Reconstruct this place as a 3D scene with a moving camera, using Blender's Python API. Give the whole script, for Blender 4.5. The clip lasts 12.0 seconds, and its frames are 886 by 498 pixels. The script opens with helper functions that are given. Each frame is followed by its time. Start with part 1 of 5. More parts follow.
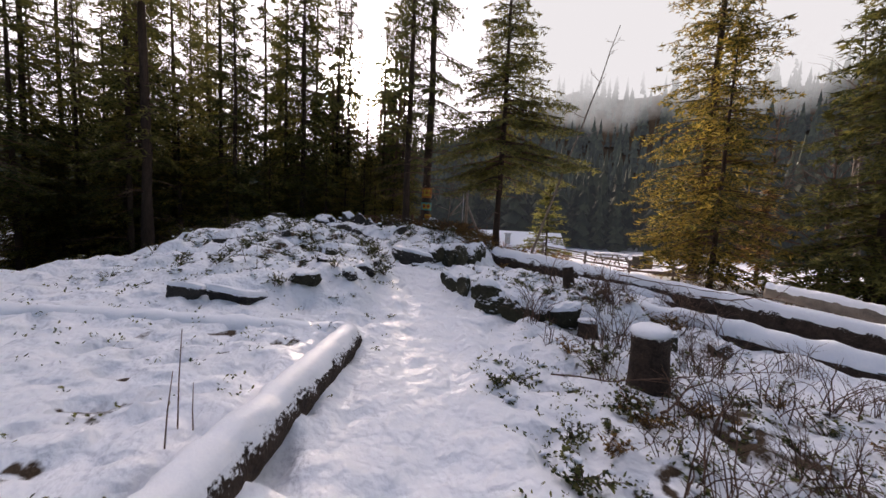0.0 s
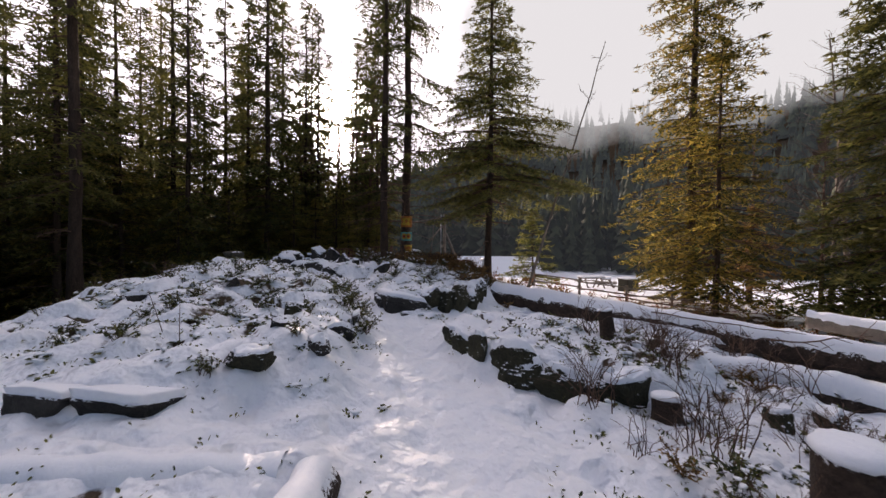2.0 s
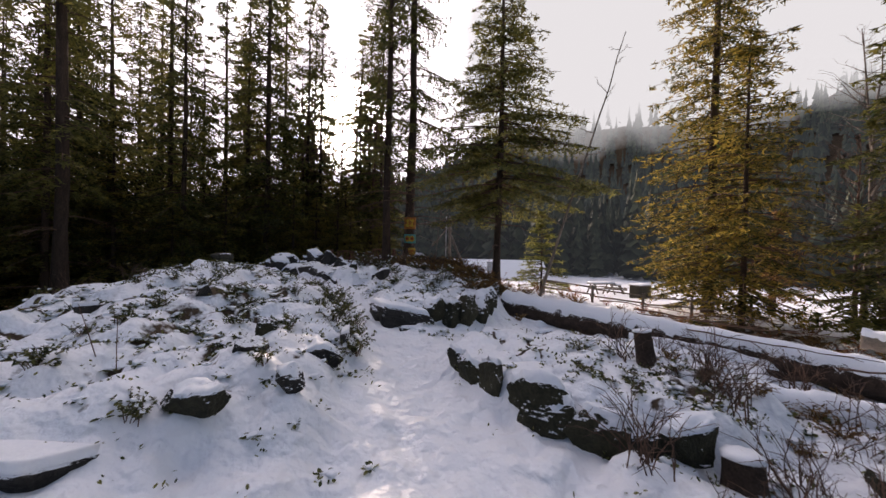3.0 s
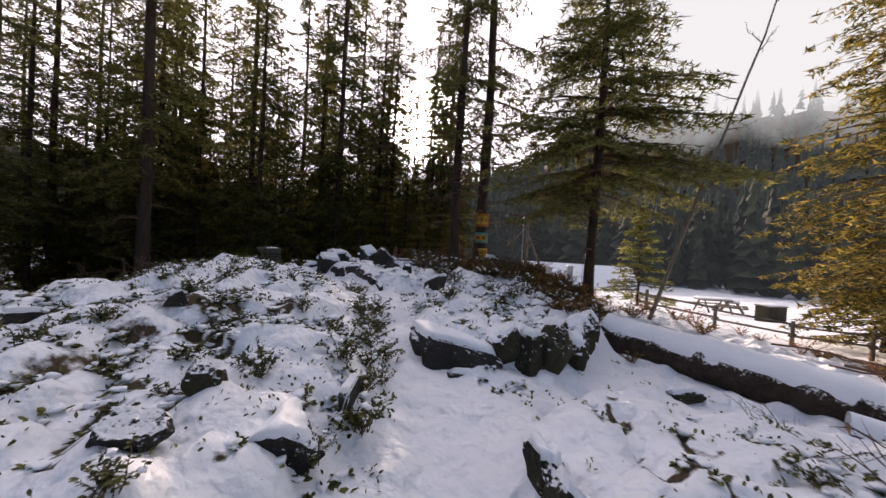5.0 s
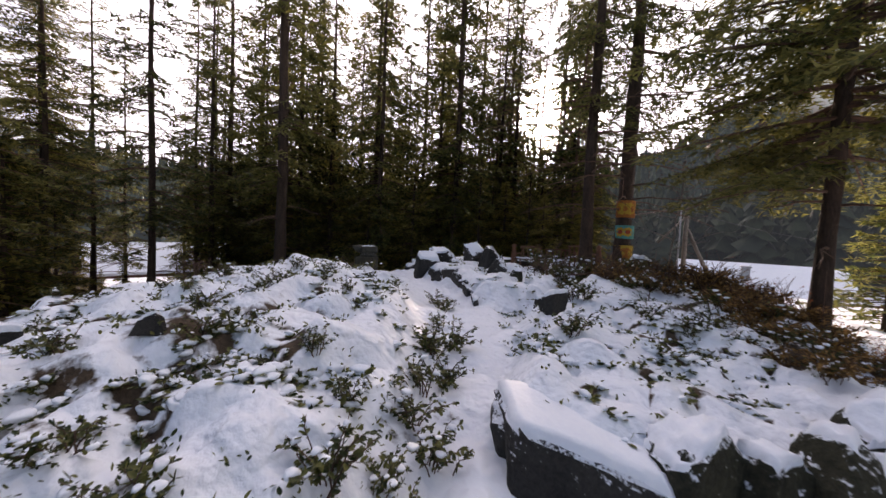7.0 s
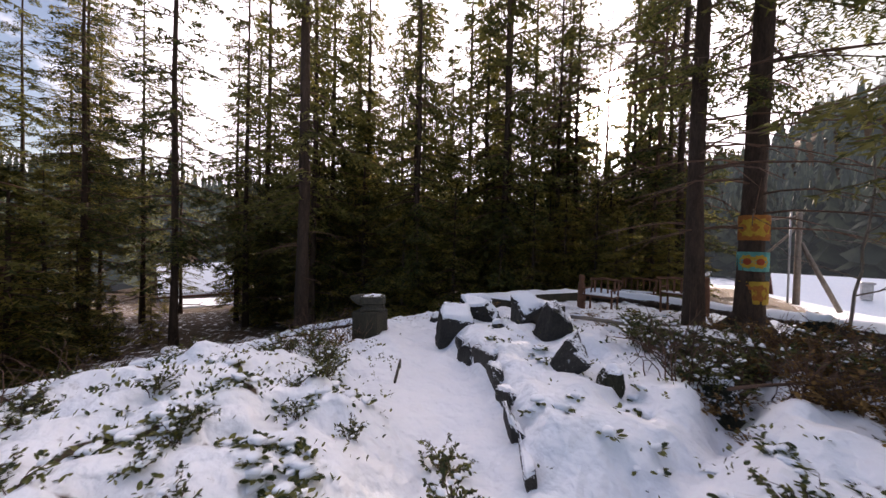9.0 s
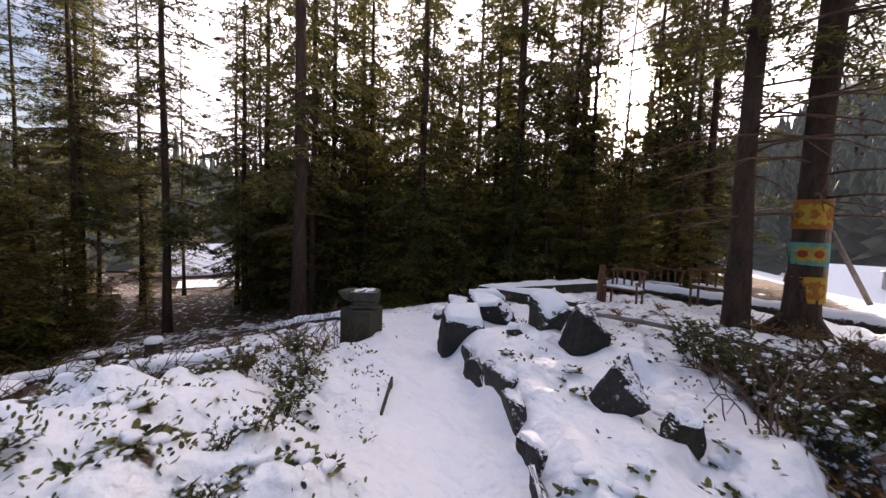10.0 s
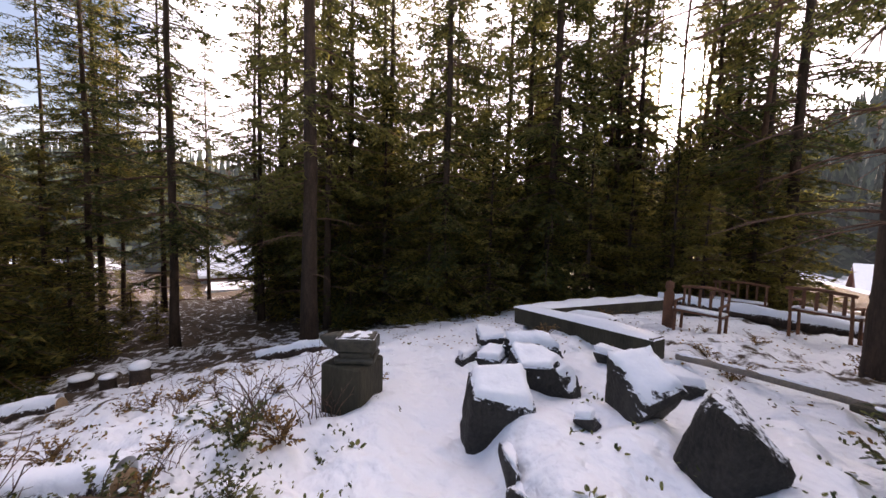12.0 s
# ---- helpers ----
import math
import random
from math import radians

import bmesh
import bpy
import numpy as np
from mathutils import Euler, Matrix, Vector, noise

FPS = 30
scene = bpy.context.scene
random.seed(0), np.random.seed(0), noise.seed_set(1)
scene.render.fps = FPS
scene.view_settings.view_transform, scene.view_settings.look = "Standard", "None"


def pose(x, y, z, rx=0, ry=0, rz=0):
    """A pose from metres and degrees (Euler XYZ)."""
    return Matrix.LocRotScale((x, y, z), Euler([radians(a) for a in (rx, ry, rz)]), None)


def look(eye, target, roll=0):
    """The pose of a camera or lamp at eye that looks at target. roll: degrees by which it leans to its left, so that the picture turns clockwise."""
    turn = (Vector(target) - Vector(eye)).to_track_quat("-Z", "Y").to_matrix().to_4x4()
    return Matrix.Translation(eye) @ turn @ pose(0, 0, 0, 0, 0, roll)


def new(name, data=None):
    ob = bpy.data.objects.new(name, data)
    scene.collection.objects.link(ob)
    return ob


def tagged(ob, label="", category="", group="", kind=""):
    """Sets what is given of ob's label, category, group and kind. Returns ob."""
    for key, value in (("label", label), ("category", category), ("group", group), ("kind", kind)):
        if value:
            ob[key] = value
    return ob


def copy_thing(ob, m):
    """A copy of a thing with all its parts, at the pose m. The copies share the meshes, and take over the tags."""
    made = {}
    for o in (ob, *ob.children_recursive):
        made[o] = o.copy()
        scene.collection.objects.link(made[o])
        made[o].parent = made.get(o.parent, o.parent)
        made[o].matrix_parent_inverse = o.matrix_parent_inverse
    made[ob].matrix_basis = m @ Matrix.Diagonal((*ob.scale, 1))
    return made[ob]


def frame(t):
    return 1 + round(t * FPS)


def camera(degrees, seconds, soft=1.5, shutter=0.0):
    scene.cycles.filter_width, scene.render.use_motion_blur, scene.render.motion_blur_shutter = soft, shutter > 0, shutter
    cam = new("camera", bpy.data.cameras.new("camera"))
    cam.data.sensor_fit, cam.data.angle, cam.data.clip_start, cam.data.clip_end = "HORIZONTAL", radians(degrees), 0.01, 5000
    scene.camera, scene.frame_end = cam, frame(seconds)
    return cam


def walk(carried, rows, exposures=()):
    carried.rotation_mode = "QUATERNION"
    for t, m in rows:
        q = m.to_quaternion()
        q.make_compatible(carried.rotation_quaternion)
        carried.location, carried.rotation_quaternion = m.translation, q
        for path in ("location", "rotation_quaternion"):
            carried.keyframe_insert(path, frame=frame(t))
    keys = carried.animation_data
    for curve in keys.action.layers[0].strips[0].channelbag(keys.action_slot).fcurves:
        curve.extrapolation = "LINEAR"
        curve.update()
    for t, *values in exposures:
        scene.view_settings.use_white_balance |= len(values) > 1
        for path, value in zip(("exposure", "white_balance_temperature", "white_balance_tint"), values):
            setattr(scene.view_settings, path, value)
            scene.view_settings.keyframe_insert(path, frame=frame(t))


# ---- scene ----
# ---- camera and walk ----
cam = camera(101.4, 12.0, shutter=0.25)
PATH = [
    (0, (0.011, 0.155, 1.492), (0.017, 2.146, 1.302), 2.9),
    (0.5, (-0.124, 0.482, 1.537), (-0.043, 2.473, 1.366), 2.8),
    (1, (-0.249, 0.849, 1.558), (-0.087, 2.839, 1.442), 2.2),
    (1.5, (-0.294, 1.249, 1.583), (-0.125, 3.241, 1.513), 0.9),
    (2, (-0.326, 1.625, 1.591), (-0.185, 3.619, 1.553), 0.7),
    (2.5, (-0.328, 1.982, 1.616), (-0.174, 3.976, 1.592), 1.0),
    (2.7, (-0.316, 2.137, 1.615), (-0.173, 4.132, 1.591), 1.1),
    (4.3, (-0.227, 3.565, 1.666), (-0.328, 5.563, 1.626), 2.8),
    (4.5, (-0.229, 3.736, 1.647), (-0.38, 5.73, 1.613), 3.0),
    (5, (-0.207, 4.169, 1.62), (-0.504, 6.146, 1.577), 3.3),
    (5.5, (-0.174, 4.586, 1.604), (-0.633, 6.532, 1.55), 3.4),
    (6, (-0.205, 4.992, 1.606), (-0.828, 6.89, 1.53), 3.9),
    (6.5, (-0.256, 5.421, 1.609), (-1.033, 7.261, 1.507), 3.4),
    (7, (-0.351, 5.845, 1.637), (-1.31, 7.597, 1.534), 2.6),
    (7.2, (-0.412, 6.008, 1.652), (-1.412, 7.738, 1.558), 2.3),
    (8.8, (-1.188, 7.808, 1.99), (-2.377, 9.415, 1.957), 1.7),
    (9, (-1.268, 7.959, 2.012), (-2.477, 9.551, 1.974), 1.4),
    (9.5, (-1.498, 8.289, 2.016), (-2.737, 9.858, 1.951), 1.5),
    (10, (-1.729, 8.603, 2.048), (-2.965, 10.169, 1.915), 2.0),
    (10.5, (-1.952, 8.918, 2.079), (-3.242, 10.435, 1.902), 2.2),
    (11, (-2.174, 9.192, 2.101), (-3.465, 10.709, 1.927), 2.2),
    (11.5, (-2.346, 9.442, 2.123), (-3.677, 10.927, 1.965), 1.5),
    (12, (-2.55, 9.641, 2.175), (-3.897, 11.113, 2.038), 1.6),
]
EXPOSURES = [(0.0, -0.05, 7200, 27), (2.5, -0.14, 7200, 27), (5.5, 0.12, 7200, 27), (9.5, 0.66, 7300, 29), (11.0, 0.84, 7400, 30), (12.0, 1.02, 7500, 31)]
walk(cam, [(t, look(eye, target, roll)) for t, eye, target, roll in PATH], EXPOSURES)

# ---- sky, sun ----
SUN_AZ, SUN_EL = radians(-12.4), radians(17.0)
SUN = Vector((math.sin(SUN_AZ) * math.cos(SUN_EL), math.cos(SUN_AZ) * math.cos(SUN_EL), math.sin(SUN_EL)))
world = bpy.data.worlds.new("world")
scene.world = world
world.use_nodes = True
wn, wl = world.node_tree.nodes, world.node_tree.links
wn.clear()
sky = wn.new("ShaderNodeTexSky")
sky.sky_type, sky.sun_disc, sky.sun_elevation, sky.sun_rotation = "NISHITA", False, SUN_EL, SUN_AZ
sky.air_density, sky.dust_density, sky.ozone_density = 1.0, 1.6, 1.2
coord = wn.new("ShaderNodeTexCoord")
# high broken cloud, thick towards the sun and open in the west
cloud = wn.new("ShaderNodeTexNoise")
cloud.inputs["Scale"].default_value, cloud.inputs["Detail"].default_value, cloud.inputs["Roughness"].default_value = 2.2, 7, 0.6
stretch = wn.new("ShaderNodeMapping")
stretch.inputs["Scale"].default_value = (1.0, 1.0, 2.4)
toward = wn.new("ShaderNodeVectorMath")
toward.operation = "DOT_PRODUCT"
toward.inputs[1].default_value = SUN
cover = wn.new("ShaderNodeMath")
cover.operation = "MULTIPLY_ADD"
cover.inputs[1].default_value, cover.inputs[2].default_value = 0.60, -0.15
cover_sum = wn.new("ShaderNodeMath")
cover_sum.operation = "ADD"
cover_ramp = wn.new("ShaderNodeMapRange")
cover_ramp.inputs["From Min"].default_value, cover_ramp.inputs["From Max"].default_value = 0.50, 0.68
cloud_tone = wn.new("ShaderNodeMapRange")
cloud_tone.inputs["From Min"].default_value, cloud_tone.inputs["From Max"].default_value = -0.2, 1.0
cloud_tone.inputs["To Min"].default_value, cloud_tone.inputs["To Max"].default_value = 5.0, 16.0
cloud_colour = wn.new("ShaderNodeVectorMath")
cloud_colour.operation = "SCALE"
cloud_colour.inputs[0].default_value = (0.95, 0.98, 1.05)
# the veil of bright thin cloud round the sun
veil = wn.new("ShaderNodeMapRange")
veil.interpolation_type = "SMOOTHERSTEP"
veil.inputs["From Min"].default_value, veil.inputs["From Max"].default_value = math.cos(radians(7.5)), 1.0
veil.inputs["To Min"].default_value, veil.inputs["To Max"].default_value = 0.0, 300.0
mix_cloud = wn.new("ShaderNodeMix")
mix_cloud.data_type = "RGBA"
add_veil = wn.new("ShaderNodeMix")
add_veil.data_type, add_veil.blend_type = "RGBA", "ADD"
add_veil.inputs[0].default_value = 1.0
back = wn.new("ShaderNodeBackground")
back.inputs["Strength"].default_value = 0.15
wout = wn.new("ShaderNodeOutputWorld")
wl.new(coord.outputs["Generated"], stretch.inputs["Vector"])
wl.new(stretch.outputs["Vector"], cloud.inputs["Vector"])
wl.new(coord.outputs["Generated"], toward.inputs[0])
wl.new(toward.outputs["Value"], cover.inputs[0])
wl.new(cover.outputs[0], cover_sum.inputs[0])
wl.new(cloud.outputs["Fac"], cover_sum.inputs[1])
wl.new(cover_sum.outputs[0], cover_ramp.inputs["Value"])
wl.new(toward.outputs["Value"], cloud_tone.inputs["Value"])
wl.new(cloud_tone.outputs["Result"], cloud_colour.inputs["Scale"])
wl.new(cover_ramp.outputs["Result"], mix_cloud.inputs[0])
wl.new(sky.outputs["Color"], mix_cloud.inputs[6])
wl.new(cloud_colour.outputs["Vector"], mix_cloud.inputs[7])
wl.new(toward.outputs["Value"], veil.inputs["Value"])
wl.new(mix_cloud.outputs[2], add_veil.inputs[6])
wl.new(veil.outputs["Result"], add_veil.inputs[7])
wl.new(add_veil.outputs[2], back.inputs["Color"])
wl.new(back.outputs[0], wout.inputs["Surface"])
sun = new("sun", bpy.data.lights.new("sun", "SUN"))
sun.data.energy, sun.data.angle, sun.data.color = 5.0, radians(0.6), (1.0, 0.88, 0.70)
sun.matrix_world = look(SUN * 60, (0, 0, 0))


# ---- materials ----
def surface(name, low, high, scale=6.0, rough=0.85, bump=0.4, fine=40.0, island=0.0, per_object=0.0, metal=0.0, haze_glow=0.0, through_light=0.0, stretched=(1, 1, 1), dust=None):
    """A procedural surface: two tones mixed by coarse and fine noise, with relief."""
    m = bpy.data.materials.new(name)
    m.use_nodes = True
    n, l = m.node_tree.nodes, m.node_tree.links
    b = n["Principled BSDF"]
    b.inputs["Roughness"].default_value, b.inputs["Metallic"].default_value = rough, metal
    b.inputs["Specular IOR Level"].default_value = 0.3
    tc = n.new("ShaderNodeTexCoord")
    mp = n.new("ShaderNodeMapping")
    mp.inputs["Scale"].default_value = stretched
    l.new(tc.outputs["Object"], mp.inputs["Vector"])
    a, f = n.new("ShaderNodeTexNoise"), n.new("ShaderNodeTexNoise")
    a.inputs["Scale"].default_value, a.inputs["Detail"].default_value = scale, 6
    f.inputs["Scale"].default_value, f.inputs["Detail"].default_value, f.inputs["Roughness"].default_value = fine, 4, 0.65
    for t in (a, f):
        l.new(mp.outputs["Vector"], t.inputs["Vector"])
    s = n.new("ShaderNodeMath")
    s.operation = "MULTIPLY_ADD"
    s.inputs[1].default_value = 0.5
    l.new(f.outputs["Fac"], s.inputs[0])
    h = n.new("ShaderNodeMath")
    h.operation = "MULTIPLY"
    h.inputs[1].default_value = 0.5
    l.new(a.outputs["Fac"], h.inputs[0])
    l.new(h.outputs[0], s.inputs[2])
    last = s.outputs[0]
    for amount, kind, socket in ((island, "ShaderNodeNewGeometry", "Random Per Island"), (per_object, "ShaderNodeObjectInfo", "Random")):
        if amount:
            g, k = n.new(kind), n.new("ShaderNodeMath")
            k.operation = "MULTIPLY_ADD"
            k.inputs[1].default_value = amount
            k2 = n.new("ShaderNodeMath")
            k2.operation = "SUBTRACT"
            k2.inputs[1].default_value = amount / 2
            l.new(g.outputs[socket], k.inputs[0])
            l.new(last, k.inputs[2])
            l.new(k.outputs[0], k2.inputs[0])
            last = k2.outputs[0]
    r = n.new("ShaderNodeMapRange")
    r.inputs["From Min"].default_value, r.inputs["From Max"].default_value = 0.34, 0.66
    l.new(last, r.inputs["Value"])
    c = n.new("ShaderNodeMix")
    c.data_type = "RGBA"
    c.inputs[6].default_value, c.inputs[7].default_value = (*low, 1), (*high, 1)
    l.new(r.outputs["Result"], c.inputs[0])
    tone = c.outputs[2]
    if dust is not None:
        # loose snow caught on what faces up, in grains and flecks
        ge, xyz, k1, k2, dr, dm = (n.new(k) for k in ("ShaderNodeNewGeometry", "ShaderNodeSeparateXYZ", "ShaderNodeMath", "ShaderNodeMath", "ShaderNodeMapRange", "ShaderNodeMix"))
        k1.operation = k2.operation = "MULTIPLY_ADD"
        k1.inputs[1].default_value, k2.inputs[1].default_value = 1.6, 1.0
        l.new(ge.outputs["Normal"], xyz.inputs[0])
        l.new(f.outputs["Fac"], k1.inputs[0])
        l.new(xyz.outputs["Z"], k1.inputs[2])
        l.new(a.outputs["Fac"], k2.inputs[0])
        l.new(k1.outputs[0], k2.inputs[2])
        dr.inputs["From Min"].default_value, dr.inputs["From Max"].default_value = dust + 1.3, dust + 1.5
        l.new(k2.outputs[0], dr.inputs["Value"])
        dm.data_type = "RGBA"
        dm.inputs[7].default_value = (0.80, 0.83, 0.88, 1)
        l.new(dr.outputs["Result"], dm.inputs[0])
        l.new(tone, dm.inputs[6])
        tone = dm.outputs[2]
    l.new(tone, b.inputs["Base Color"])
    if bump:
        u = n.new("ShaderNodeBump")
        u.inputs["Strength"].default_value, u.inputs["Distance"].default_value = bump, 0.03
        l.new(s.outputs[0], u.inputs["Height"])
        l.new(u.outputs["Normal"], b.inputs["Normal"])
    # faint blue emission, standing in for the haze of distance
    if haze_glow:
        b.inputs["Emission Color"].default_value, b.inputs["Emission Strength"].default_value = (0.55, 0.66, 0.80, 1), haze_glow
    if through_light:
        tr, mx = n.new("ShaderNodeBsdfTranslucent"), n.new("ShaderNodeMixShader")
        l.new(c.outputs[2], tr.inputs["Color"])
        mx.inputs[0].default_value = through_light
        l.new(b.outputs[0], mx.inputs[1])
        l.new(tr.outputs[0], mx.inputs[2])
        l.new(mx.outputs[0], n["Material Output"].inputs["Surface"])
    return m


SNOW = surface("snow", (0.78, 0.81, 0.87), (0.86, 0.88, 0.91), 3.0, 0.55, 0.35, 26.0)
BARK = surface("bark", (0.022, 0.015, 0.011), (0.085, 0.055, 0.040), 9.0, 0.95, 1.0, 45.0, stretched=(1, 1, 0.25))
LOG_BARK = surface("log_bark", (0.014, 0.010, 0.008), (0.075, 0.050, 0.036), 8.0, 0.95, 1.2, 40.0, dust=0.42)
GREY_WOOD = surface("weathered_wood", (0.10, 0.085, 0.07), (0.24, 0.20, 0.165), 5.0, 0.9, 0.7, 60.0)
CUT_WOOD = surface("cut_wood", (0.16, 0.10, 0.06), (0.34, 0.24, 0.15), 5.0, 0.85, 0.4, 50.0)
RED_WOOD = surface("red_brown_wood", (0.08, 0.035, 0.02), (0.20, 0.09, 0.05), 6.0, 0.8, 0.5, 55.0)
NEEDLES = surface("fir_needles", (0.044, 0.058, 0.018), (0.205, 0.190, 0.053), 1.2, 0.6, 0.0, 8.0, island=0.4, per_object=0.25, through_light=0.58)
# olive green with golden sun highlights mixed into the needle colour
SUNLIT_NEEDLES = surface("sunlit_olive_fir_needles", (0.045, 0.055, 0.015), (0.34, 0.245, 0.05), 1.2, 0.6, 0.0, 8.0, island=0.6, through_light=0.6)
# olive tone raised in the colour to stand in for sun from behind
BACKLIT_OLIVE_NEEDLES = surface("backlit_olive_needles", (0.055, 0.065, 0.018), (0.33, 0.27, 0.07), 1.2, 0.6, 0.0, 8.0, island=0.5, per_object=0.3, through_light=0.66)
# lighter green, painting in the light that comes through the thin small fir
BACKLIT_YOUNG_NEEDLES = surface("backlit_young_fir_needles", (0.08, 0.10, 0.025), (0.34, 0.32, 0.09), 1.2, 0.6, 0.0, 8.0, island=0.5, through_light=0.55)
# far conifers: haze is put in as a weak glow of their own
HAZY_FAR_NEEDLES = surface("hazy_distant_conifer", (0.020, 0.034, 0.020), (0.055, 0.075, 0.040), 0.05, 0.9, 0.0, 0.4, island=0.6, haze_glow=0.038)
HAZY_VALLEY_NEEDLES = surface("hazy_valley_conifer", (0.016, 0.024, 0.013), (0.05, 0.06, 0.03), 0.05, 0.9, 0.0, 0.4, island=0.4, haze_glow=0.025)
LEAF = surface("salal_leaf", (0.030, 0.044, 0.014), (0.165, 0.160, 0.045), 2.0, 0.45, 0.0, 20.0, island=0.5, through_light=0.35)
FERN = surface("brown_bracken", (0.10, 0.055, 0.022), (0.34, 0.20, 0.07), 2.0, 0.8, 0.0, 20.0, island=0.5, through_light=0.5)
RED_LEAF = surface("red_shrub_leaf", (0.20, 0.05, 0.02), (0.45, 0.16, 0.04), 2.0, 0.7, 0.0, 20.0, island=0.5, through_light=0.35)
TWIG = surface("twig_bark", (0.05, 0.03, 0.022), (0.16, 0.09, 0.06), 10.0, 0.85, 0.3, 60.0, island=0.3)
PALE_TWIG = surface("pale_alder_bark", (0.08, 0.06, 0.048), (0.20, 0.165, 0.135), 4.0, 0.85, 0.4, 40.0)
ROCK = surface("dark_slate", (0.009, 0.0085, 0.008), (0.045, 0.041, 0.036), 6.0, 0.75, 1.3, 45.0, per_object=0.2, dust=0.62)
MOSS_ROCK = surface("mossy_rock", (0.009, 0.010, 0.006), (0.052, 0.048, 0.027), 5.0, 0.9, 1.4, 38.0, per_object=0.2, dust=0.60)
IRON = surface("rusted_iron", (0.03, 0.032, 0.026), (0.09, 0.08, 0.062), 12.0, 0.55, 0.4, 60.0, metal=0.5)
BLOCK = surface("oiled_timber_block", (0.020, 0.019, 0.012), (0.058, 0.050, 0.032), 4.0, 0.8, 0.6, 45.0, stretched=(1, 1, 0.2))
SIDING = surface("white_siding", (0.50, 0.52, 0.54), (0.66, 0.67, 0.68), 0.8, 0.7, 0.2, 8.0)
BROWN_SIDING = surface("red_brown_siding", (0.09, 0.035, 0.025), (0.16, 0.07, 0.05), 0.8, 0.7, 0.3, 8.0)
GLASS_DARK = surface("dark_pane", (0.02, 0.025, 0.03), (0.04, 0.05, 0.06), 1.0, 0.1, 0.0)
METAL = surface("grey_metal", (0.22, 0.23, 0.24), (0.36, 0.37, 0.38), 3.0, 0.45, 0.1, 30.0, metal=0.7)
RUBBER = surface("black_cable", (0.015, 0.015, 0.016), (0.03, 0.03, 0.03), 5.0, 0.6, 0.0)
YELLOW = surface("yellow_cloth", (0.30, 0.19, 0.02), (0.50, 0.32, 0.04), 14.0, 0.8, 0.3, 90.0)
ORANGE = surface("orange_paint", (0.22, 0.075, 0.015), (0.38, 0.14, 0.03), 14.0, 0.8, 0.3, 90.0)
TEAL = surface("teal_paint", (0.04, 0.20, 0.19), (0.09, 0.32, 0.29), 14.0, 0.8, 0.3, 90.0)
DEEP_RED = surface("dark_red_paint", (0.20, 0.03, 0.015), (0.34, 0.06, 0.02), 14.0, 0.8, 0.3, 90.0)
RED_PLASTIC = surface("red_plastic", (0.45, 0.03, 0.02), (0.6, 0.05, 0.03), 3.0, 0.4, 0.0)

# ground: snow over needle litter; how much snow lies, with some painted shade, is stored with the mesh
GROUND = surface("snowy_ground", (0.028, 0.019, 0.012), (0.105, 0.070, 0.042), 5.0, 0.95, 0.8, 34.0)
gn, gl = GROUND.node_tree.nodes, GROUND.node_tree.links
g_snow = gn.new("ShaderNodeBsdfPrincipled")
g_snow.inputs["Roughness"].default_value, g_snow.inputs["Specular IOR Level"].default_value = 0.55, 0.3
g_attr = gn.new("ShaderNodeAttribute")
g_attr.attribute_name = "snow_cover"
g_tc = gn.new("ShaderNodeTexCoord")
g_n, g_c, g_f = (gn.new("ShaderNodeTexNoise") for _ in range(3))
for node, sc, det in ((g_n, 3.2, 8), (g_c, 1.1, 6), (g_f, 17.0, 3)):
    node.inputs["Scale"].default_value, node.inputs["Detail"].default_value, node.inputs["Roughness"].default_value = sc, det, 0.62
    gl.new(g_tc.outputs["Object"], node.inputs["Vector"])
g_sum = gn.new("ShaderNodeMath")
g_sum.operation = "ADD"
gl.new(g_attr.outputs["Fac"], g_sum.inputs[0])
gl.new(g_n.outputs["Fac"], g_sum.inputs[1])
g_ramp = gn.new("ShaderNodeMapRange")
g_ramp.inputs["From Min"].default_value, g_ramp.inputs["From Max"].default_value = 0.97, 1.06
gl.new(g_sum.outputs[0], g_ramp.inputs["Value"])
g_col = gn.new("ShaderNodeMix")
g_col.data_type = "RGBA"
g_col.inputs[6].default_value, g_col.inputs[7].default_value = (0.77, 0.80, 0.86, 1), (0.87, 0.89, 0.92, 1)
gl.new(g_c.outputs["Fac"], g_col.inputs[0])
gl.new(g_col.outputs[2], g_snow.inputs["Base Color"])
g_lump = gn.new("ShaderNodeTexNoise")
g_lump.inputs["Scale"].default_value, g_lump.inputs["Detail"].default_value, g_lump.inputs["Roughness"].default_value = 5.5, 2.5, 0.5
gl.new(g_tc.outputs["Object"], g_lump.inputs["Vector"])
g_soft = gn.new("ShaderNodeBump")
g_soft.inputs["Strength"].default_value, g_soft.inputs["Distance"].default_value = 0.8, 0.13
gl.new(g_lump.outputs["Fac"], g_soft.inputs["Height"])
g_bump = gn.new("ShaderNodeBump")
gl.new(g_soft.outputs["Normal"], g_bump.inputs["Normal"])
g_bump.inputs["Strength"].default_value, g_bump.inputs["Distance"].default_value = 0.45, 0.03
gl.new(g_f.outputs["Fac"], g_bump.inputs["Height"])
gl.new(g_bump.outputs["Normal"], g_snow.inputs["Normal"])
g_mix = gn.new("ShaderNodeMixShader")
gl.new(g_ramp.outputs["Result"], g_mix.inputs[0])
gl.new(gn["Principled BSDF"].outputs[0], g_mix.inputs[1])
gl.new(g_snow.outputs[0], g_mix.inputs[2])
gl.new(g_mix.outputs[0], gn["Material Output"].inputs["Surface"])


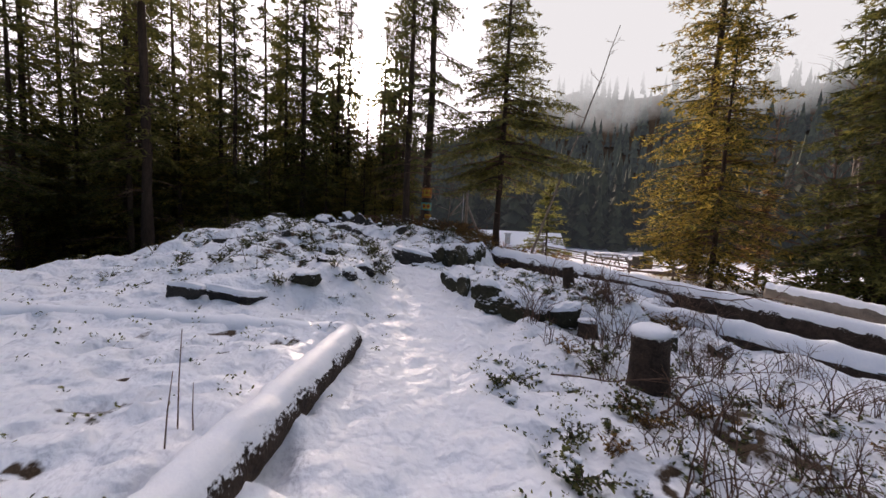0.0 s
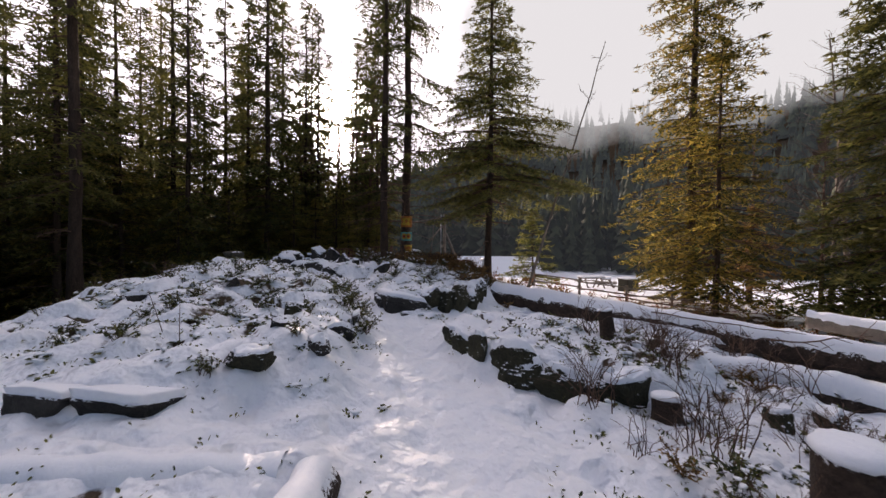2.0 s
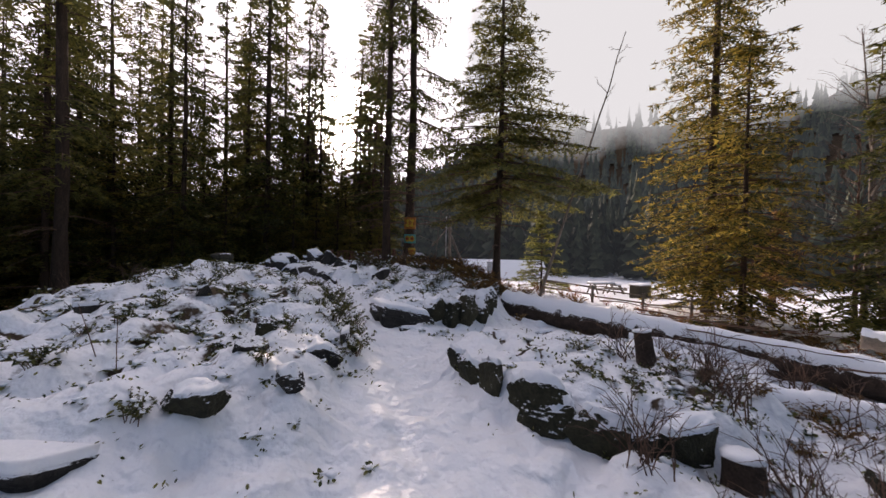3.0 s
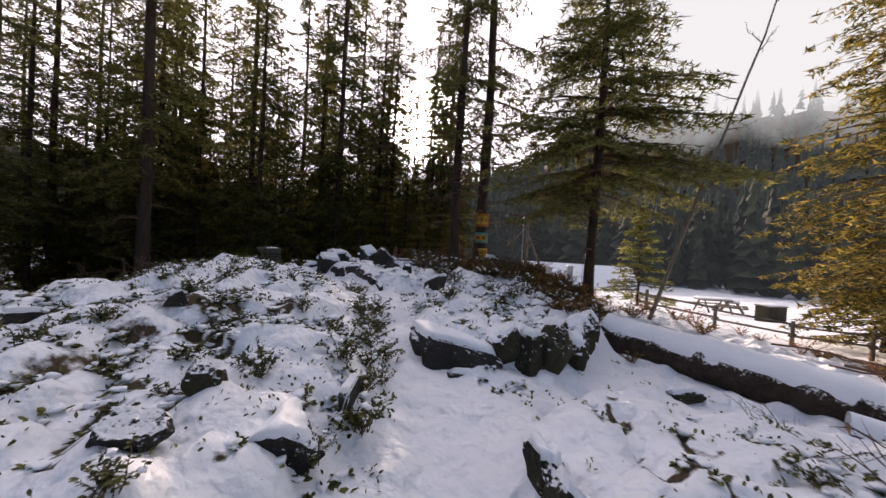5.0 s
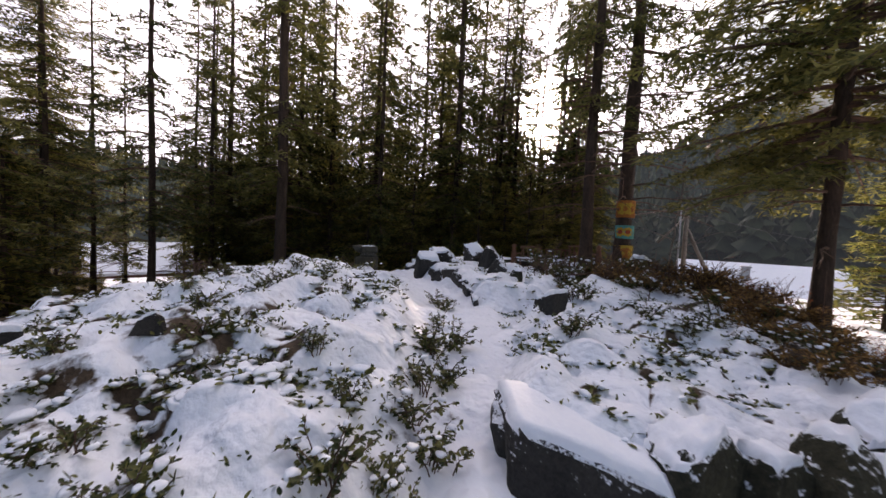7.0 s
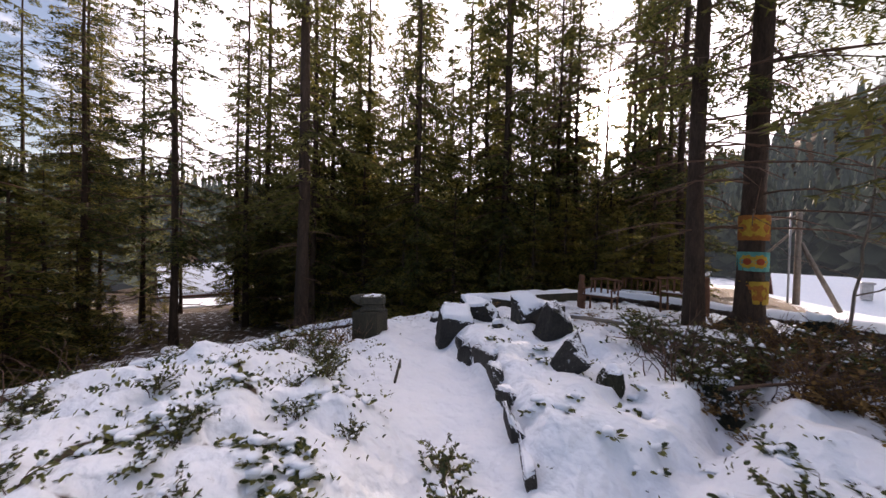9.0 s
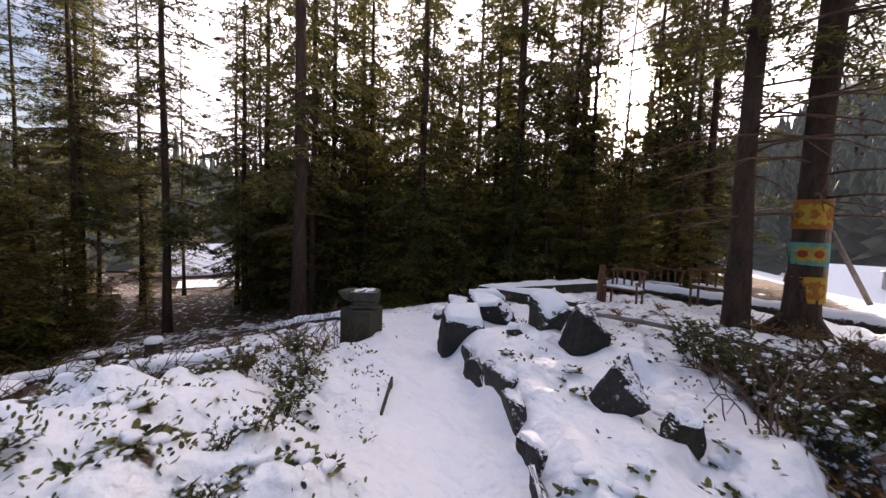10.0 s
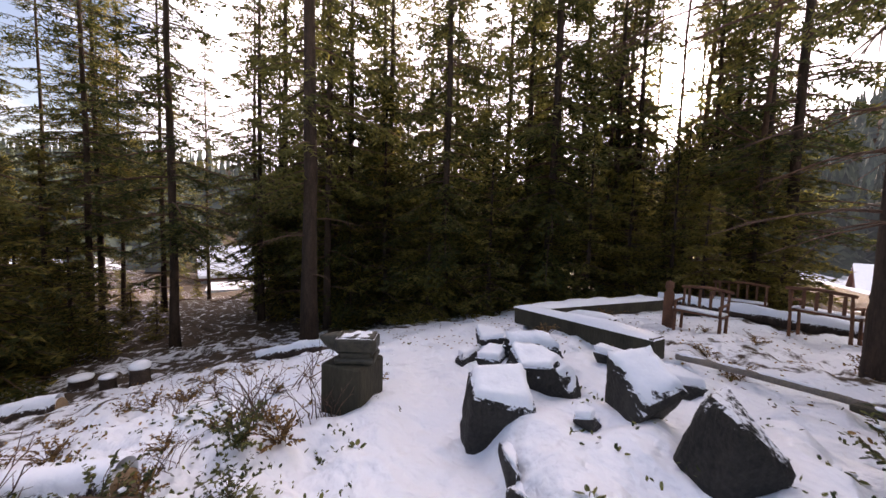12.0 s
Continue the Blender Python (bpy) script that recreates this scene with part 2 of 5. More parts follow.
# ---- small tools ----
def lattice(ix, iy, seed):
    h = (ix.astype(np.int64) * 374761393 + iy.astype(np.int64) * 668265263 + seed * 974634777) & 0xFFFFFFFF
    h = ((h ^ (h >> 13)) * 1274126177) & 0xFFFFFFFF
    return ((h ^ (h >> 16)) & 0xFFFF) / 65535.0 - 0.5


def value_noise(x, y, seed=0):
    xi, yi = np.floor(x), np.floor(y)
    u, v = x - xi, y - yi
    u, v = u * u * (3 - 2 * u), v * v * (3 - 2 * v)
    a, b = lattice(xi, yi, seed), lattice(xi + 1, yi, seed)
    c, d = lattice(xi, yi + 1, seed), lattice(xi + 1, yi + 1, seed)
    return (a * (1 - u) + b * u) * (1 - v) + (c * (1 - u) + d * u) * v


def fbm(x, y, size, octaves=3, seed=0):
    return sum(value_noise(x / size * 2 ** k + 17 * k, y / size * 2 ** k - 9 * k, seed + k) / 2 ** k for k in range(octaves))


def smooth(a, b, x):
    t = np.clip((x - a) / (b - a), 0, 1)
    return t * t * (3 - 2 * t)


def inside(x, y, corners, soft):
    """1 within the outline, 0 outside, over a soft edge."""
    best, odd = np.full(np.shape(x), 1e9), np.zeros(np.shape(x), bool)
    for (ax, ay), (bx, by) in zip(corners, corners[1:] + corners[:1]):
        ex, ey = bx - ax, by - ay
        t = np.clip(((x - ax) * ex + (y - ay) * ey) / (ex * ex + ey * ey), 0, 1)
        best = np.minimum(best, np.hypot(x - ax - t * ex, y - ay - t * ey))
        cross = (ay > y) != (by > y)
        with np.errstate(divide="ignore", invalid="ignore"):
            odd ^= cross & (x < (bx - ax) * (y - ay) / (by - ay) + ax)
    return smooth(-soft, soft, np.where(odd, best, -best))


def make_mesh(name, verts, faces, mats, flat=False, slots=None):
    me = bpy.data.meshes.new(name)
    me.from_pydata([tuple(v) for v in np.asarray(verts).tolist()] if isinstance(verts, np.ndarray) else verts, [], faces.tolist() if isinstance(faces, np.ndarray) else faces)
    for m in mats if isinstance(mats, (list, tuple)) else [mats]:
        me.materials.append(m)
    if slots is not None:
        me.polygons.foreach_set("material_index", slots)
    if not flat:
        me.polygons.foreach_set("use_smooth", np.ones(len(me.polygons), bool))
    me.update()
    return me


def part(name, me, parent=None, label="", loc=None):
    ob = new(name, me)
    if parent is not None:
        ob.parent = parent
    if loc is not None:
        ob.location = loc
    return tagged(ob, label)


def thing(name, label, category, loc=(0, 0, 0), group="", rot=(0, 0, 0), scale=1.0):
    ob = new(name)
    ob.empty_display_size = 0.2
    ob.location, ob.rotation_euler, ob.scale = loc, [radians(a) for a in rot], (scale, scale, scale)
    return tagged(ob, label, category, group)


def merge(*pieces):
    """Several (verts, faces) as one."""
    vs, fs, n = [], [], 0
    for v, f in pieces:
        vs.append(np.asarray(v, float).reshape(-1, 3))
        fs += [tuple(i + n for i in q) for q in f]
        n += len(vs[-1])
    return np.vstack(vs), fs


def tube(points, radii, sides=8, close=True, phase=0.0):
    """A round rod through points."""
    p = np.asarray(points, float)
    d = np.gradient(p, axis=0)
    d /= np.linalg.norm(d, axis=1)[:, None] + 1e-9
    ref = np.array([0, 0, 1.0]) if abs(d[:, 2]).mean() < 0.8 else np.array([1.0, 0, 0])
    u = np.cross(d, ref)
    u /= np.linalg.norm(u, axis=1)[:, None] + 1e-9
    w = np.cross(d, u)
    a = np.arange(sides) * 2 * np.pi / sides + phase
    r = np.broadcast_to(np.asarray(radii, float), (len(p),))
    v = p[:, None] + r[:, None, None] * (np.cos(a)[None, :, None] * u[:, None] + np.sin(a)[None, :, None] * w[:, None])
    f = [(i * sides + k, i * sides + (k + 1) % sides, (i + 1) * sides + (k + 1) % sides, (i + 1) * sides + k) for i in range(len(p) - 1) for k in range(sides)]
    if close:
        f += [tuple(range(sides))[::-1], tuple((len(p) - 1) * sides + k for k in range(sides))]
    return v.reshape(-1, 3), f


def box(cx, cy, cz, sx, sy, sz, rz=0.0, bevel=0.01):
    """A bevelled board or block."""
    bm = bmesh.new()
    bmesh.ops.create_cube(bm, size=1.0, matrix=Matrix.Translation((cx, cy, cz)) @ Matrix.Rotation(radians(rz), 4, "Z") @ Matrix.Diagonal((sx, sy, sz, 1)))
    if bevel:
        bmesh.ops.bevel(bm, geom=bm.edges[:], offset=min(bevel, 0.3 * min(sx, sy, sz)), segments=1, affect="EDGES")
    v = np.array([q.co[:] for q in bm.verts])
    bm.verts.index_update()
    f = [tuple(q.index for q in face.verts) for face in bm.faces]
    bm.free()
    return v, f


def normals(v, f):
    n = np.zeros_like(v)
    for q in f:
        a, b, c = v[q[0]], v[q[1]], v[q[2]]
        k = np.cross(b - a, c - a)
        for i in q:
            n[i] += k
    return n / (np.linalg.norm(n, axis=1)[:, None] + 1e-9)


def snow_shell(v, f, depth, start=0.3, seed=0, ragged=0.35):
    """Snow lying on the upward faces of a shape: the shape's own skin, raised where it faces up and sunk under it elsewhere."""
    n = normals(v, f)
    wob = np.array([noise.noise(Vector(p) * 6 + Vector((seed, 0, 0))) + 0.8 * noise.noise(Vector(p) * 19 + Vector((seed, 5, 0))) for p in v]) * ragged
    w = smooth(start, start + 0.5, n[:, 2] + wob)
    lump = np.array([noise.noise(Vector(p) * 3.1 + Vector((0, seed, 0))) for p in v])
    out = v - n * 0.02 * (1 - w)[:, None]
    out[:, 2] += w * depth * (1 + 0.5 * lump)
    return out, f


# ---- lie of the land ----
MOUND = [(-1.05, 4.9), (-1.1, 6.5), (-1.55, 7.6), (-2.3, 8.6), (-3.0, 9.5), (-4.4, 9.8), (-5.2, 7.5), (-4.6, 5.2), (-2.6, 4.4)]
BED_ONE = [(0.0, 6.45), (0.6, 5.35), (1.4, 5.05), (2.2, 5.0), (3.2, 5.6), (2.8, 7.2), (0.7, 7.4)]
BED_TWO = [(-0.95, 7.75), (-0.45, 7.6), (0.6, 8.05), (1.2, 9.0), (1.7, 10.6), (1.3, 13.0), (-1.0, 14.0), (-1.0, 11.0), (-1.3, 9.8), (-1.05, 8.7)]
BED_THREE = [(-2.0, 9.85), (-2.38, 10.25), (-2.72, 10.62), (-3.38, 11.18), (-4.1, 11.85), (-4.6, 12.7), (-3.4, 13.1), (-1.8, 12.6), (-1.2, 11.4), (-1.4, 10.2)]
HUMMOCKS = [(-1.1, 4.9), (-1.2, 6.6), (-1.9, 7.8), (-2.6, 8.6), (-3.6, 9.7), (-4.8, 10.9), (-6.4, 9.6), (-5.6, 5.6), (-3.0, 4.7)]
TRAIL = [(0.1, -2.0), (0.0, 2.0), (-0.1, 5.0), (-0.5, 6.8), (-1.3, 8.0), (-2.4, 9.6), (-3.9, 11.3), (-5.2, 12.6)]
FIELD = [(-1.2, 3.6), (-1.3, -1.0), (-8.0, -1.05), (-8.0, 4.4), (-3.0, 4.2)]


def trail_distance(x, y):
    best = np.full(np.shape(x), 1e9)
    for (ax, ay), (bx, by) in zip(TRAIL, TRAIL[1:]):
        ex, ey = bx - ax, by - ay
        t = np.clip(((x - ax) * ex + (y - ay) * ey) / (ex * ex + ey * ey), 0, 1)
        best = np.minimum(best, np.hypot(x - ax - t * ex, y - ay - t * ey))
    return best


def land(x, y):
    x, y = np.asarray(x, float), np.asarray(y, float)
    ys = [-400, -60, -8, 0, 4, 6, 8, 9.6, 12, 14, 18, 25, 40, 80, 200, 1500]
    zs = [-3, -1, 0, 0, 0.08, 0.2, 0.5, 0.66, 0.76, 0.72, 0.5, 0.1, -0.8, -3.6, -5, -5]
    z = sum(np.interp(y + k, ys, zs) for k in (-0.6, 0, 0.6)) / 3
    z -= np.interp(-x - 2.0 * (1 - smooth(5.5, 9.0, y)), [0, 4.8, 6.5, 9.5, 11.5, 16, 28, 50, 90, 300], [0, 0, 0.36, 1.15, 1.75, 2.5, 3.6, 6.5, 8, 8])
    late = smooth(7, 11, y)
    z -= (1 + 0.7 * late) * np.interp(x + 1.3 * late, [1.5, 3.2, 5, 10, 20, 40, 80, 200], [0, 0.22, 0.40, 0.90, 1.05, 1.2, 1.5, 1.5])
    z -= 3.4 * np.exp(-(((x - 15.5) / 15) ** 2 + ((y - 76) / 11) ** 2))
    z += 0.25 * inside(x, y, MOUND, 0.30) + 0.34 * np.exp(-(((x + 3.2) / 1.7) ** 2 + ((y - 7.3) / 2.3) ** 2) / 2)
    z += 0.16 * inside(x, y, [(-0.95, 4.0), (-0.95, 0.0), (-7.0, 0.0), (-7.0, 4.6), (-3.0, 4.6)], 0.35)
    z -= 0.30 * np.exp(-(((x - 1.7) / 1.0) ** 2 + ((y - 8.5) / 1.0) ** 2) / 2)
    z += 0.27 * inside(x, y, BED_ONE, 0.16) + 0.26 * inside(x, y, BED_TWO, 0.18) + 0.26 * inside(x, y, BED_THREE, 0.14)
    # the wooded mountain across the valley, and the lower hills round about
    r, az = np.hypot(x, y), np.degrees(np.arctan2(x, y))
    peak = np.interp(az, [-180, -120, -95, -60, -35, -12, 2, 16, 40, 60, 85, 120, 180], [20, 25, 62, 72, 50, 55, 95, 165, 190, 205, 150, 40, 20])
    rough = 1 + 0.5 * fbm(x, y, 130.0, 3, 31)
    z += peak * rough * smooth(130, 560, r) * smooth(110, 170, r)
    return z


def relief(x, y):
    """Hummocks and footprints in the snow, added to the land."""
    d = trail_distance(x, y)
    off = smooth(0.25, 0.9, d)
    near = 1 - smooth(18, 40, np.hypot(x, y - 6))
    lumps = 0.11 * fbm(x, y, 0.8, 3, 3) * off + (0.12 * fbm(x, y, 0.30, 2, 7) + 0.06 * fbm(x, y, 0.14, 1, 9) - 0.075 * smooth(0.12, 0.28, value_noise(x / 0.24, y / 0.17, 41))) * (0.25 + 0.75 * off)
    plot = inside(x, y, FIELD, 0.4)
    lumps = lumps * (1 - 0.55 * plot) - 0.075 * plot * smooth(0.08, 0.20, value_noise(x / 0.22 + 0.5 * value_noise(x, y, 44), y / 0.12, 43))
    mounds = np.maximum(inside(x, y, HUMMOCKS, 0.35), inside(x, y, BED_TWO, 0.4))
    lumps += (0.15 * np.abs(fbm(x, y, 0.42, 3, 12)) ** 0.7 - 0.03) * mounds
    tread = (1 - smooth(0.2, 0.5, d)) * (-0.05 + 0.075 * fbm(x, y, 0.24, 2, 21))
    return near * (lumps + tread) + (1 - near) * 0.3 * fbm(x, y, 6.0, 3, 5)


def ground(x, y):
    return float(land(x, y) + relief(x, y))


def axis(lo, hi, step, far):
    core = np.arange(lo, hi + step / 2, step)
    out, s = [], step
    while not out or out[-1] < far:
        s = min(s * 1.09, 22.0)
        out.append((out[-1] if out else 0) + s)
    out = np.array(out)
    return np.concatenate([lo - out[::-1], core, hi + out])


gx, gy = axis(-6.0, 5.0, 0.058, 1200.0), axis(0.6, 13.4, 0.058, 1200.0)
GX, GY = np.meshgrid(gx, gy)
GZ = land(GX, GY) + relief(GX, GY)
w, h = len(gx), len(gy)
idx = np.arange(w * h).reshape(h, w)
quads = np.stack([idx[:-1, :-1], idx[:-1, 1:], idx[1:, 1:], idx[1:, :-1]], -1).reshape(-1, 4)
me = make_mesh("ground", np.stack([GX, GY, GZ], -1).reshape(-1, 3), quads, GROUND)
WX = GX + 3.0 * fbm(GX, GY, 3.5, 3, 51)
bare = (0.40 * smooth(-6.8, -9.6, WX) + 0.14 * smooth(-12.0, -16.0, WX)) * (1 - smooth(75, 110, -GX)) + 0.62 * np.exp(-(((GX - 0.9) / 1.5) ** 2 + ((GY - 12.8) / 2.0) ** 2))
bare = np.maximum(bare, 0.6 * smooth(17, 20, GY) * smooth(4, 1, GX) * (1 - smooth(45, 60, GY)))
bare = np.maximum(bare, 0.30 * np.exp(-(((GX + 2.2) / 3.0) ** 2 + ((GY - 15.5) / 1.8) ** 2)))
bare = np.maximum(bare, 0.5 * np.exp(-(((GX - 9.5) / 2.5) ** 2 + ((GY - 13.5) / 3.0) ** 2)))
for bx, by, bw, bh, amount in [(2.5, 2.7, 1.3, 1.1, 0.34), (2.7, 6.1, 0.9, 0.9, 0.34), (-2.8, 6.9, 1.3, 1.9, 0.32), (-4.6, 8.8, 0.9, 0.8, 0.24), (0.1, 10.4, 1.0, 1.6, 0.33), (3.6, 4.9, 1.0, 0.8, 0.30), (-1.3, 7.4, 0.3, 1.1, 0.33), (-1.2, 12.4, 0.7, 1.3, 0.46), (0.2, 12.6, 0.9, 1.6, 0.55), (1.0, 10.2, 0.6, 1.0, 0.42)]:
    bare = np.maximum(bare, amount * np.exp(-(((GX - bx) / bw) ** 2 + ((GY - by) / bh) ** 2)))
bare = np.maximum(bare, 0.75 * smooth(140, 190, np.hypot(GX, GY)))
# litter bared in the creases, doubling as dark shade between the plants
crease_litter_shade = np.maximum(np.maximum(inside(GX, GY, HUMMOCKS, 0.5), inside(GX, GY, BED_TWO, 0.4)), np.maximum(0.8 * inside(GX, GY, BED_ONE, 0.3), inside(GX, GY, [(0.9, 1.2), (4.6, 1.0), (5.2, 4.4), (1.2, 4.6)], 0.4) * 0.75))
bare = np.maximum(bare, 0.46 * crease_litter_shade * (1 - smooth(0.015, 0.10, np.abs(fbm(GX, GY, 0.42, 3, 12)))))
field = inside(GX, GY, [(-0.7, 4.3), (-0.7, -1.0), (-8.0, -1.0), (-8.0, 4.6), (-3.0, 4.6)], 0.4)
# footprints and pits: bared litter that also paints in their shadow
bare = np.maximum(bare, 0.38 * inside(GX, GY, FIELD, 0.4) * smooth(0.27, 0.36, value_noise(GX / 0.22 + 0.5 * value_noise(GX, GY, 44), GY / 0.12, 43)))
bare = np.maximum(bare, (0.10 + 0.10 * field) * smooth(0.12, 0.30, value_noise(GX / 0.24, GY / 0.17, 41)) * (np.hypot(GX, GY - 6) < 14))
cover = np.clip(0.95 - bare - 0.10 * smooth(0.5, 1.2, trail_distance(GX, GY)) * (np.hypot(GX, GY - 6) < 14), 0, 1)
me.attributes.new("snow_cover", "FLOAT", "POINT").data.foreach_set("value", cover.reshape(-1))
tagged(new("ground", me), "snow-covered forest ground with a trodden footpath", "ground", kind="structure")


# ---- trees ----
def unit(v):
    return v / (np.linalg.norm(v, axis=-1, keepdims=True) + 1e-9)


def foliage(rng, stem, width, grain, droop, gap):
    """Flat sprays of needles along one branch: side twigs that carry rows of short blades. Returns (n, 3, 3) triangles."""
    length = np.linalg.norm(np.diff(stem, axis=0), axis=1).sum()
    k = max(3, int(length / gap))
    s = np.sort(rng.uniform(0.12, 1.0, 2 * k))
    at = np.stack([np.interp(s, np.linspace(0, 1, len(stem)), stem[:, i]) for i in range(3)], -1)
    ahead = unit(stem[-1] - stem[0])
    side = unit(np.cross(ahead, [0, 0, 1.0]))
    sign = np.where(np.arange(2 * k) % 2 == 0, 1.0, -1.0)
    reach = width * np.sin(np.pi * np.clip(s * 0.82 + 0.16, 0, 1)) * rng.uniform(0.55, 1.1, 2 * k)
    way = unit(ahead * rng.uniform(0.35, 0.9, (2 * k, 1)) + side * sign[:, None] + np.array([0, 0, -1.0]) * (droop * rng.uniform(0.2, 1.0, (2 * k, 1))))
    rows = []
    for a, wv, r in zip(at, way, reach):
        m = max(3, int(r / grain * 1.5))
        q = np.linspace(0.05, 1.0, m)
        base = a + wv * (q * r)[:, None] + np.array([0, 0, -1.0]) * (0.25 * droop * r * q ** 2)[:, None]
        cross = unit(np.cross(wv, [0, 0, 1.0]) + rng.normal(0, 0.25, (m, 3)))
        for sg in (1.0, -1.0):
            tip = base + unit(wv * 0.75 + cross * sg * 0.8 + rng.normal(0, 0.28, (m, 3))) * grain * rng.uniform(0.9, 1.8, (m, 1))
            half = wv * grain * 0.30 + rng.normal(0, grain * 0.06, (m, 3))
            rows.append(np.stack([base - half, base + half, tip], 1))
    return np.concatenate(rows)


def conifer_parts(seed, height, crown_base, radius, whorls, grain, trunk_r, droop=0.5, bare_limbs=0, lean=0.0, limb_long=2.2, thin=0.0, needles=None, per=5, gap=None, tip_power=0.85, snowy=False):
    """Meshes of a conifer: trunk, crown of needle sprays on limbs, and dead lower limbs."""
    rng = np.random.default_rng(seed)
    zz = np.linspace(-0.15, height, 14)
    bend = np.stack([lean * zz / height * zz * 0.5 + 0.02 * np.sin(zz * 0.7 + seed), 0.02 * np.cos(zz * 0.5 + seed), zz], -1)
    rr = trunk_r * np.clip(1 - zz / height, 0, 1) ** 0.8 + 0.012
    rr[0] *= 1.35
    rr[1] *= 1.06
    trunk = tube(bend, rr, 10)
    jag = 1 + 0.10 * rng.normal(size=(len(trunk[0]), 1))
    centre = np.repeat(bend, 10, axis=0)
    trunk = (centre + (trunk[0] - centre) * jag, trunk[1])
    sticks, blades = [], []
    gap = gap or grain * 1.7
    for i, z in enumerate(np.linspace(crown_base, height * 0.985, whorls)):
        up = (z - crown_base) / (height - crown_base)
        for b in range(per):
            if rng.random() < thin:
                continue
            a = rng.uniform(0, 2 * np.pi)
            long = radius * ((1 - up) ** tip_power * rng.uniform(0.65, 1.1) + 0.04)
            if up < 0.12:
                long *= 0.55 + 0.45 * up / 0.12
            out = np.array([np.cos(a), np.sin(a), 0.0])
            q = np.linspace(0, 1, 5)[:, None]
            z0 = z + rng.uniform(-0.5, 0.5) * (height - crown_base) / whorls
            start = np.array([np.interp(z0, zz, bend[:, 0]), np.interp(z0, zz, bend[:, 1]), z0])
            rise = 0.30 * up - 0.10
            stem = start + out * (q * long) + np.array([0, 0, 1.0]) * (long * (rise * q - droop * 0.55 * q ** 2 + 0.18 * droop * q ** 4))
            sticks.append(tube(stem, np.linspace(0.010 + 0.008 * long, 0.004, 5), 4, close=False))
            if long > 0.12:
                blades.append(foliage(rng, stem, 0.10 + 0.30 * long ** 0.8, grain, droop, gap))
    tri = np.concatenate(blades)
    stick_v, stick_f = merge(*sticks)
    needle_v = tri.reshape(-1, 3)
    needle_f = (np.arange(len(needle_v)).reshape(-1, 3) + len(stick_v)).tolist()
    faces = list(stick_f) + [tuple(q) for q in needle_f]
    slots = np.array([0] * len(stick_f) + [1] * len(needle_f), np.int32)
    crown = make_mesh("crown", np.vstack([stick_v, needle_v]), faces, [TWIG, needles or NEEDLES], flat=True, slots=slots)
    dead = []
    for _ in range(bare_limbs):
        z, a, long = rng.uniform(0.25, 1.0) * max(crown_base, 1.5) + 0.6, rng.uniform(0, 6.28), rng.uniform(0.25, 1.0) * limb_long
        q = np.linspace(0, 1, 5)[:, None]
        stem = np.array([0, 0, z]) + np.array([np.cos(a), np.sin(a), 0]) * q * long + np.array([0, 0, 1.0]) * (0.12 * q - 0.30 * q ** 2) * long + rng.normal(0, 0.02, (5, 3)) * q
        m, f = tube(stem, np.linspace(0.022, 0.005, 5), 5)
        side = [tube(np.stack([stem[2], stem[2] + unit(stem[4] - stem[2] + rng.normal(0, 0.3, 3)) * 0.4 * long]), [0.008, 0.003], 4), tube(np.stack([stem[3], stem[3] + unit(stem[4] - stem[2] + rng.normal(0, 0.4, 3)) * 0.3 * long]), [0.007, 0.003], 4)]
        dead.append(make_mesh("limb", *merge((m, f), *side), TWIG))
    return make_mesh("trunk", *trunk, BARK), crown, dead


def conifer(name, label, meshes, x, y, turn=0.0, scale=1.0, group="", sink=0.05):
    ob = thing(name, label, "tree", (x, y, ground(x, y) - sink), group, (0, 0, turn), scale)
    part("trunk", meshes[0], ob)
    part("crown", meshes[1], ob)
    for m in meshes[2]:
        part("limb", m, ob)
    return ob


# the single trees beside the path
conifer("fir_tree", "slender dark fir with a bare lower trunk above the long log", conifer_parts(11, 10.5, 2.5, 3.5, 26, 0.095, 0.10, 0.42, 4, per=8, tip_power=1.4, gap=0.16), 1.88, 12.73)
conifer("fir_tree", "tall olive-gold fir lit from the side, boughs reaching low", conifer_parts(12, 22.0, 0.7, 3.9, 44, 0.15, 0.19, 0.5, 0, needles=SUNLIT_NEEDLES, per=6, thin=0.04, tip_power=0.75), 11.9, 17.1)
conifer("fir_tree", "younger olive-green fir with a thin pale trunk", conifer_parts(13, 9.5, 0.9, 2.9, 26, 0.13, 0.085, 0.5, 3, needles=SUNLIT_NEEDLES, per=6, thin=0.05), 9.95, 13.4)
conifer("small_fir_tree", "small bright green young fir standing in snow", conifer_parts(14, 4.4, 0.15, 1.9, 17, 0.17, 0.05, 0.12, 0, needles=BACKLIT_YOUNG_NEEDLES, per=6), 6.27, 22.0)
conifer("hemlock_tree", "tall straight hemlock with a reddish-brown bare trunk", conifer_parts(15, 17.0, 4.6, 2.4, 22, 0.08, 0.13, 0.75, 18, per=5, thin=0.35, limb_long=3.6), -1.60, 15.7)
banded = conifer("hemlock_tree", "thick hemlock trunk wrapped with three painted bands", conifer_parts(16, 18.0, 4.2, 2.7, 24, 0.08, 0.178, 0.75, 18, per=5, thin=0.3, limb_long=3.6), -0.78, 16.4)
conifer("hemlock_tree", "tall dark trunk with sparse drooping boughs high up", conifer_parts(17, 19.0, 4.2, 2.6, 26, 0.13, 0.19, 0.75, 6, per=5, thin=0.4), -11.4, 14.2)
conifer("fir_tree", "dark shaded fir with dense drooping boughs", conifer_parts(18, 14.0, 0.4, 3.0, 34, 0.14, 0.18, 0.6, 0, per=9, gap=0.17), 12.5, 10.4)
